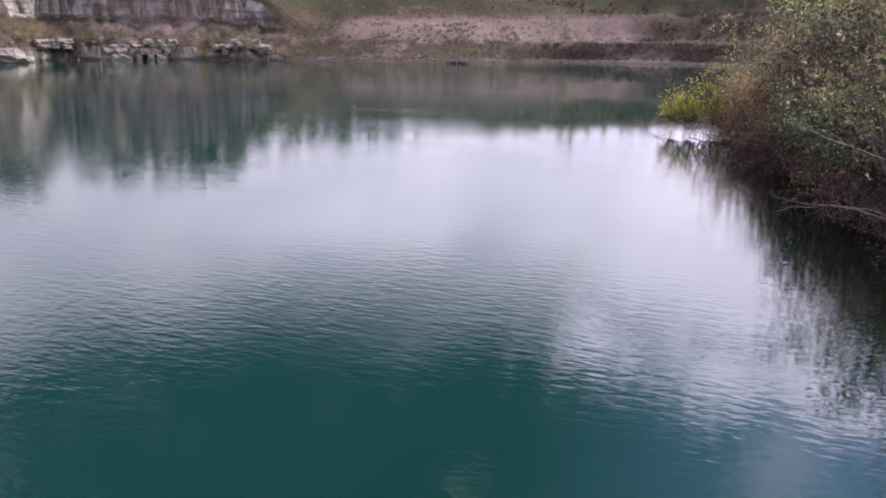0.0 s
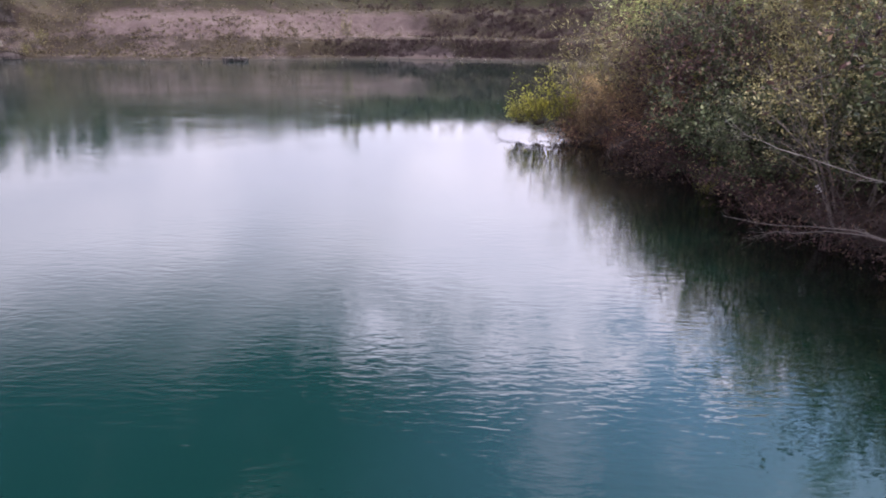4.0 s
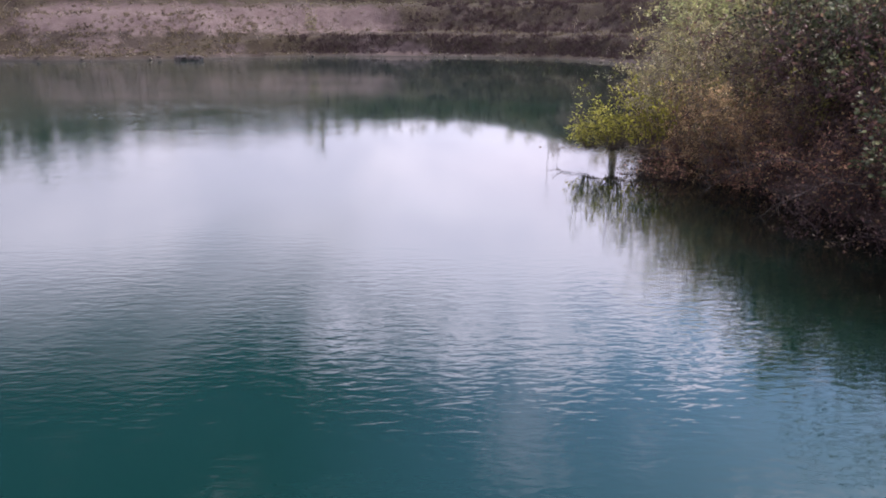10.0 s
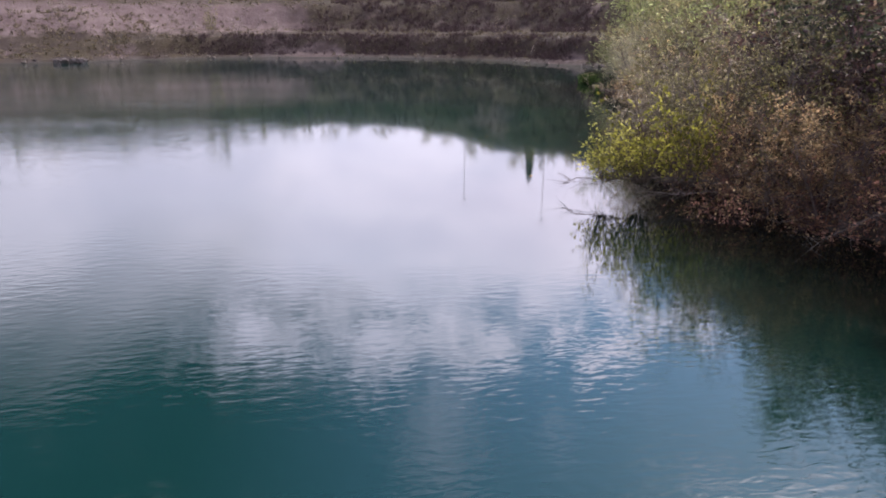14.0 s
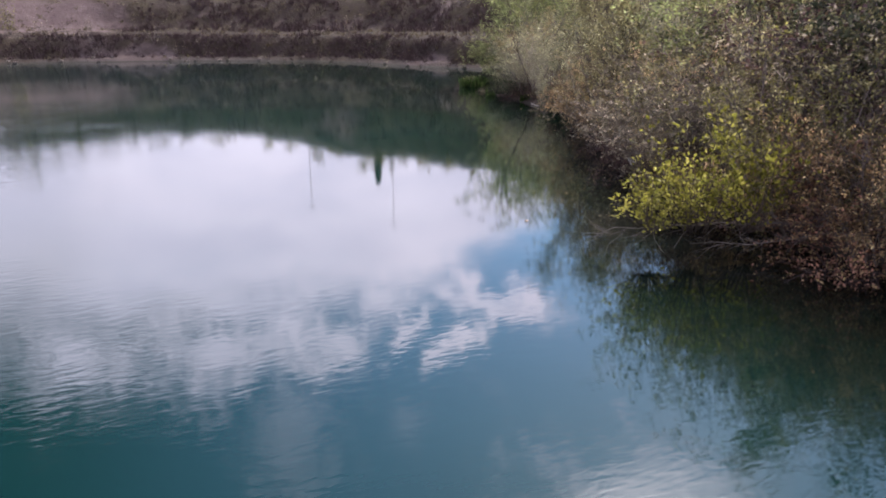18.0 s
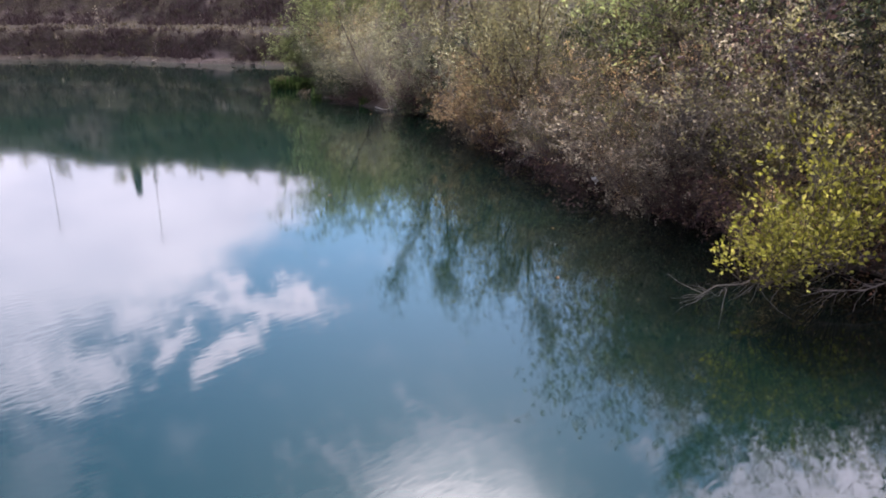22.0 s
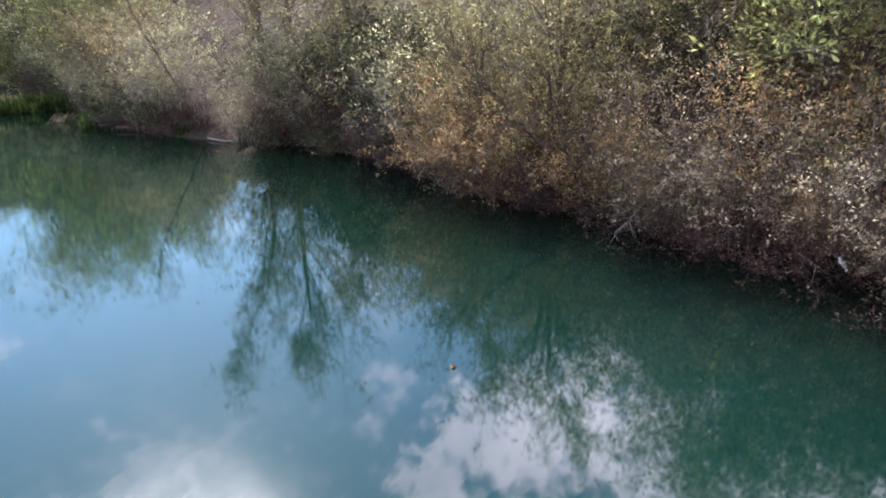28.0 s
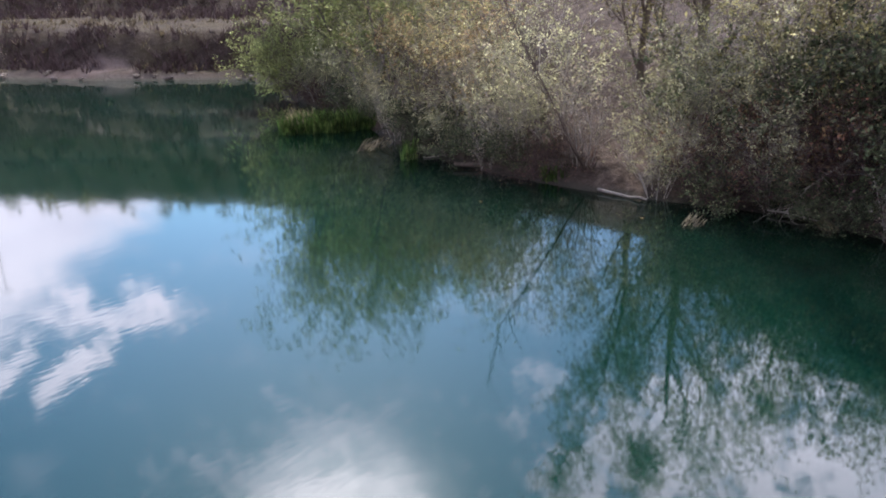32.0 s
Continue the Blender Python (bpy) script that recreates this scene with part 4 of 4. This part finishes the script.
bare_branch("hanging_twigs", "bare twigs hanging to the water's edge", 9, [(4.6, 34.6, 0.7), (4.1, 35.0, 0.5), (3.7, 35.4, 0.2), (3.5, 35.6, 0.05)], 0.018, BARK_PALE, 16, 0.6)
bare_branch("hanging_twigs", "bare twigs hanging to the water's edge", 10, [(4.6, 36.4, 0.7), (4.0, 36.6, 0.5), (3.6, 36.8, 0.25)], 0.018, BARK_PALE, 14, 0.6)
bare_branch("fallen_branch", "fallen dead branch bleached pale on the bank", 11, [(9.7, 44.6, 0.9), (9.2, 44.9, 0.75), (8.7, 45.2, 0.5), (8.3, 45.4, 0.15)], 0.025, BARK_PALE, 10, 0.7)
bare_branch("leaning_sapling", "thin bare sapling leaning out over the shore", 12, [(8.9, 49.2, 0.3), (8.7, 49.7, 1.3), (8.5, 50.2, 2.3), (8.4, 50.8, 3.4), (8.3, 51.0, 4.6)], 0.026, BARK_BROWN, 14, 1.0)


# ---- reeds ----
def reeds(name, label, seed, x, y, long, wide, count, tall, mat, lean=(0.0, 0.0), turn=0.0):
    rng = random.Random(seed)
    verts, faces = [], []
    for _ in range(count):
        a, r = rng.uniform(0, 6.283), math.sqrt(rng.random())
        u, v = math.cos(a) * r * long, math.sin(a) * r * wide
        c, s = math.cos(turn), math.sin(turn)
        p = Vector((x + u * c - v * s, y + u * s + v * c, -0.05))
        h = tall * rng.uniform(0.5, 1.1)
        d = Vector((rng.gauss(lean[0], 0.13), rng.gauss(lean[1], 0.13), 1)).normalized()
        side = Vector((rng.gauss(0, 1), rng.gauss(0, 1), 0)).normalized() * rng.uniform(0.008, 0.016)
        q, t = p + d * h * 0.6, p + d * h + Vector((d.x, d.y, -0.15)) * h * 0.35
        b = len(verts)
        verts += [p - side, p + side, q + side, q - side, t]
        faces += [(b, b + 1, b + 2, b + 3), (b + 3, b + 2, b + 4)]
    return tagged(new(name, mesh_of(name, verts, faces, mat)), label, "reeds", kind="stuff")


reeds("green_reeds", "bed of fresh green reeds at the shore", 1, 11.0, 57.9, 1.7, 0.5, 1300, 0.75, REED_GREEN, turn=-0.5)
reeds("green_reeds", "bed of fresh green reeds at the shore", 5, 8.9, 53.6, 0.25, 0.15, 90, 0.6, REED_GREEN)
reeds("straw_reeds", "leaning tuft of dry straw-coloured reeds in the water", 2, 9.4, 55.2, 0.6, 0.25, 70, 0.5, REED_TAN, (0.6, -0.5))
reeds("straw_reeds", "leaning tuft of dry straw-coloured reeds in the water", 3, 10.4, 58.6, 0.5, 0.3, 300, 0.8, REED_TAN, (-0.3, 0.0))
reeds("shore_grass", "fresh grass tuft on the sandy bank", 4, 9.0, 49.8, 0.5, 0.4, 260, 0.5, REED_GREEN)
reeds("floating_weed", "tuft of floating water weed with pale stalks", 6, 7.3, 46.6, 0.3, 0.16, 40, 0.25, REED_TAN, (0.9, -0.3))
reeds("floating_weed", "tuft of floating water weed with pale stalks", 7, 8.3, 44.7, 0.2, 0.15, 70, 0.3, REED_TAN, (-0.5, 0.5))


def log(label, seed, a, b, radius, mat):
    rng = random.Random(seed)
    a, b = Vector(a), Vector(b)
    line = [a.lerp(b, k / 6) + Vector((rng.gauss(0, 0.02), rng.gauss(0, 0.02), rng.gauss(0, 0.008))) for k in range(7)]
    return tagged(new("driftwood_log", mesh_of("log", *pipe(line, [radius * (1 - 0.06 * k) for k in range(7)], 7), mat, True)), label, "log", "driftwood")


log("pale bleached log lying at the water's edge", 1, (8.45, 48.7, 0.05), (8.25, 47.7, 0.04), 0.03, BARK_PALE)
log("short white stick afloat beside the reeds", 2, (9.1, 53.4, 0.03), (9.6, 53.1, 0.03), 0.02, BARK_PALE)
log("dark wet log at the foot of the bank", 3, (9.4, 50.6, 0.1), (8.7, 52.2, 0.1), 0.07, BARK_BROWN)
log("pale bleached log lying at the water's edge", 4, (8.62, 45.7, 0.08), (8.45, 44.9, 0.06), 0.022, BARK_PALE)


# ---- stones ----
def stone_mesh(name, seed, mat, blocky=0.5):
    rng = random.Random(seed)
    bm = bmesh.new()
    bmesh.ops.create_cube(bm, size=1.0)
    bmesh.ops.subdivide_edges(bm, edges=bm.edges[:], cuts=2, use_grid_fill=True)
    for v in bm.verts:
        if v.co.length > 0.7:
            v.co *= 1 - 0.22 * (1 - blocky)
        v.co += Vector((rng.gauss(0, 0.07), rng.gauss(0, 0.07), rng.gauss(0, 0.05)))
    me = bpy.data.meshes.new(name)
    bm.to_mesh(me)
    bm.free()
    me.materials.append(mat)
    return me


BLOCKS = [stone_mesh("block", s, STONE, 0.9) for s in range(5)]
BOULDERS = [stone_mesh("boulder", s + 20, STONE, 0.1) for s in range(4)]
DARKS = [stone_mesh("boulder", s + 40, STONE_DARK, 0.2) for s in range(3)]


def stone(parent, me, x, y, z, size, turn):
    ob = new("stone", me)
    ob.parent = parent
    ob.matrix_world = pose(x, y, z, pick.gauss(0, 2.5), pick.gauss(0, 2.5), turn) @ Matrix.Diagonal((*size, 1))
    return ob


ledge = tagged(new("rock_ledge"), "layered ledge of pale limestone blocks above the water", "rock ledge")
LEDGE = [p for p in RING if p.x < -55 and p.y > 66]
z = -0.25
for course, tall in enumerate((1.0, 0.8, 0.55, 0.65)):
    run = 0.0
    for a, b in zip(LEDGE, LEDGE[1:]):
        run -= (b - a).length
        if run > 0:
            continue
        out_way = (a - CENTRE).normalized()
        long = pick.uniform(0.8, 1.7)
        run = long * 0.96
        crest = 2.0 + 1.8 * noise.noise(Vector((a.x * 0.13, a.y * 0.13, 4.4)))
        if z > crest or noise.noise(Vector((a.x * 0.17, a.y * 0.17, 1.7 + course * 0.12))) < -0.04:
            continue
        q = a.lerp(b, 0.5) + out_way * (0.3 + 0.16 * course + 0.5 * noise.noise(Vector((a.x * 0.5, a.y * 0.5, 9.1))) + pick.uniform(-0.1, 0.1))
        turn = math.degrees(math.atan2(out_way.y, out_way.x)) + 90
        stone(ledge, BLOCKS[pick.randrange(5)], q.x, q.y, z + tall / 2, (long, pick.uniform(1.2, 1.8), tall * 1.04), turn + pick.gauss(0, 7))
    z += tall

for p in RING + RING[::2]:
    if p.x < -52 and p.y > 66 and pick.random() < 0.85:
        x, y, z = out_from(p, pick.choice((pick.uniform(0.1, 0.6), pick.uniform(1.5, 6))))
        put(pick.choice(("far_brush", "far_brush", "far_bush")), x, y, pick.uniform(0.3, 0.6), max(z, 0.1) - 0.15)

islet = tagged(new("shore_rocks"), "low dark rocks just off the far shore", "rocks")
for dx, dy, s in ((0, 0, 1.1), (0.9, 0.2, 0.8), (1.7, -0.1, 0.9), (-0.7, 0.3, 0.6)):
    stone(islet, DARKS[pick.randrange(3)], -29.6 + dx, 88.6 + dy, 0.16, (s, s * 0.7, 0.55), pick.uniform(0, 360))
bould = tagged(new("pale_boulder"), "large rounded pale boulder at the cliff's foot", "boulder")
stone(bould, BOULDERS[0], -81.6, 68.6, 0.7, (3.2, 2.4, 1.9), 30)
stone(bould, BOULDERS[1], -80.9, 70.8, 0.3, (1.4, 1.2, 0.9), 80)
shingle = tagged(new("shore_stones"), "scattered pale stones along the far waterline", "stones")
for _ in range(130):
    p = NORTH[pick.randrange(len(NORTH))]
    x, y, z = out_from(p, pick.uniform(0.1, 1.3))
    s = pick.uniform(0.1, 0.34)
    stone(shingle, (BOULDERS + DARKS)[pick.randrange(7)], x, y, z + s * 0.15, (s * 1.3, s, s * 0.6), pick.uniform(0, 360))
bank_stones = tagged(new("bank_stones"), "grey stones half sunk in the muddy bank", "stones")
for x, y, s in ((9.0, 46.0, 0.45), (8.9, 47.9, 0.3), (8.8, 45.2, 0.3), (9.3, 49.6, 0.25), (10.3, 54.2, 0.4)):
    stone(bank_stones, BOULDERS[pick.randrange(4)], x, y, max(0.05, ground_z(x, y)) + 0.05, (s, s * 0.8, s * 0.7), pick.uniform(0, 360))


# ---- the far skyline: two poles and a dark conifer ----
def pole(x, y, tall):
    z = ground_z(x, y)
    root = new("utility_pole")
    root.location = (x, y, z)
    part("shaft", mesh_of("shaft", *tubes([(Vector((0, 0, -0.5)), Vector((0, 0, tall)), 0.055, 0.04)], 8), BARK_PALE, True), root)
    part("crossarm", mesh_of("arm", *tubes([(Vector((-0.7, 0, tall - 0.5)), Vector((0.7, 0, tall - 0.5)), 0.06, 0.06)], 6), BARK_GREY, True), root)
    return tagged(root, "thin grey pole standing on the quarry rim", "pole", "rim poles")


def conifer(x, y, tall):
    rng = random.Random(9)
    z = ground_z(x, y)
    root = new("conifer")
    root.location = (x, y, z)
    part("trunk", mesh_of("trunk", *tubes([(Vector((0, 0, -0.3)), Vector((0, 0, tall)), 0.2, 0.03)], 7), BARK_BROWN, True), root)
    anchors = []
    for _ in range(2600):
        h = rng.random() ** 0.8
        a, r = rng.uniform(0, 6.283), (1 - h) ** 0.7 * 0.75 * math.sqrt(rng.random()) + 0.05
        anchors.append((Vector((math.cos(a) * r, math.sin(a) * r, 0.3 + h * (tall - 0.2))), Vector((math.cos(a), math.sin(a), 0.2)).normalized()))
    tagged(part("crown", leaf_mesh("needles", anchors, 0.28, LEAF_GREEN, rng, 2, 0.3), root), kind="stuff")
    return tagged(root, "narrow dark conifer standing on the quarry rim", "conifer")


pole(20.8, 148.6, 13.0)
pole(35.4, 144.4, 14.5)
conifer(32.8, 145.2, 6.0)


# ---- dry growth on the far slopes ----
def tufts(name, label, count, near, far, tall, width, mat, blades, seed, ring):
    rng = random.Random(seed)
    verts, faces = [], []
    for _ in range(count):
        p = ring[rng.randrange(len(ring))]
        x, y, z = out_from(p + Vector((rng.uniform(-0.6, 0.6), rng.uniform(-0.6, 0.6))), rng.uniform(near, far))
        if noise.noise(Vector((x * 0.25, y * 0.25, seed))) < rng.uniform(-0.5, 0.4):
            continue
        if z < 0.25:
            continue
        size = tall * rng.uniform(0.4, 1.15)
        for _ in range(blades):
            d = Vector((rng.gauss(0, 0.45), rng.gauss(0, 0.45), 1)) * size * rng.uniform(0.5, 1.1)
            foot = Vector((x + rng.gauss(0, 0.14), y + rng.gauss(0, 0.14), z - 0.05))
            side = Vector((rng.gauss(0, 1), rng.gauss(0, 1), 0)).normalized() * width
            b = len(verts)
            verts += [foot - side, foot + side, foot + d]
            faces.append((b, b + 1, b + 2))
    return tagged(new(name, mesh_of(name, verts, faces, mat)), label, "dry grass", kind="stuff")


tufts("dry_grass", "dry straw grass tufts on the quarry slopes", 9000, 0.8, 40, 0.45, 0.05, STRAW, 7, 1, NORTH)
tufts("brown_brush", "low brown bramble and brush on the bench faces", 3000, 1.2, 4.6, 0.6, 0.04, BARK_PLUM, 9, 2, [p for p in NORTH if p.x > -22])
tufts("brown_brush", "low brown bramble and brush on the bench faces", 3500, 10, 22, 0.8, 0.05, BARK_PLUM, 9, 3, [p for p in NORTH if p.x > -12])
tufts("brown_brush", "low brown bramble and brush on the bench faces", 1800, 26, 38, 0.9, 0.05, BARK_PLUM, 9, 8, [p for p in NORTH if p.x > -40])
tufts("green_brush", "olive scrub on the slope", 1600, 1.5, 14, 0.4, 0.05, STRAW, 9, 4, [p for p in NORTH if -56 < p.x < -26])
tufts("bank_grass", "dry grass and litter stalks on the wooded bank", 2600, 0.4, 9, 0.4, 0.012, STRAW, 6, 5, [p for p in RING if p.x > 1 and 5 < p.y < 62])

# pale sallow bush on the far slope
tagged(put("shoots", -18.0, 103.6, 1.5), "pale yellow-green sallow bush alone on the far slope", "sallow")


# ---- small litter ----
def scrap_mesh(seed, size):
    """A crumpled sheet."""
    rng = random.Random(seed)
    bm = bmesh.new()
    bmesh.ops.create_grid(bm, x_segments=5, y_segments=5, size=size)
    for v in bm.verts:
        v.co += Vector((rng.gauss(0, size * 0.2), rng.gauss(0, size * 0.2), rng.gauss(0, size * 0.35)))
    me = bpy.data.meshes.new("scrap")
    bm.to_mesh(me)
    bm.free()
    return me


m, n = material("white_plastic")
finish(n, principled(n, n.mix(n.noise(n.tree.nodes.new("ShaderNodeTexCoord").outputs["Object"], 20.0), (0.6, 0.58, 0.56), (0.8, 0.79, 0.78)), 0.4))
WHITE_PLASTIC = m
for k, (x, y, z, s) in enumerate([(2.5, 33.9, 0.42, 0.07), (4.3, 37.0, 0.32, 0.05), (3.3, 15.4, 0.95, 0.06), (9.2, 46.7, 0.55, 0.05)]):
    me = scrap_mesh(k, s)
    me.materials.append(WHITE_PLASTIC)
    ob = tagged(new("plastic_scrap", me), "crumpled white plastic scrap caught in the twigs", "litter", "litter scraps")
    ob.matrix_world = pose(x, y, z, 50, 10 * k, 40 * k)
for k, (x, y) in enumerate([(0.3, 33.2), (-1.6, 31.6), (7.2, 47.4), (5.4, 43.2), (-1.2, 37.8), (6.6, 50.2)]):
    me = scrap_mesh(30 + k, 0.025)
    me.materials.append(LEAF_TAN)
    ob = tagged(new("floating_leaf", me), "single faded leaf afloat on the still water", "leaf", "floating leaves")
    ob.matrix_world = pose(x, y, 0.012, 0, 0, 50 * k)

for group in KINDS.values():
    for ob in group:
        if ob.name not in planted:
            for o in (*ob.children_recursive, ob):
                bpy.data.objects.remove(o)
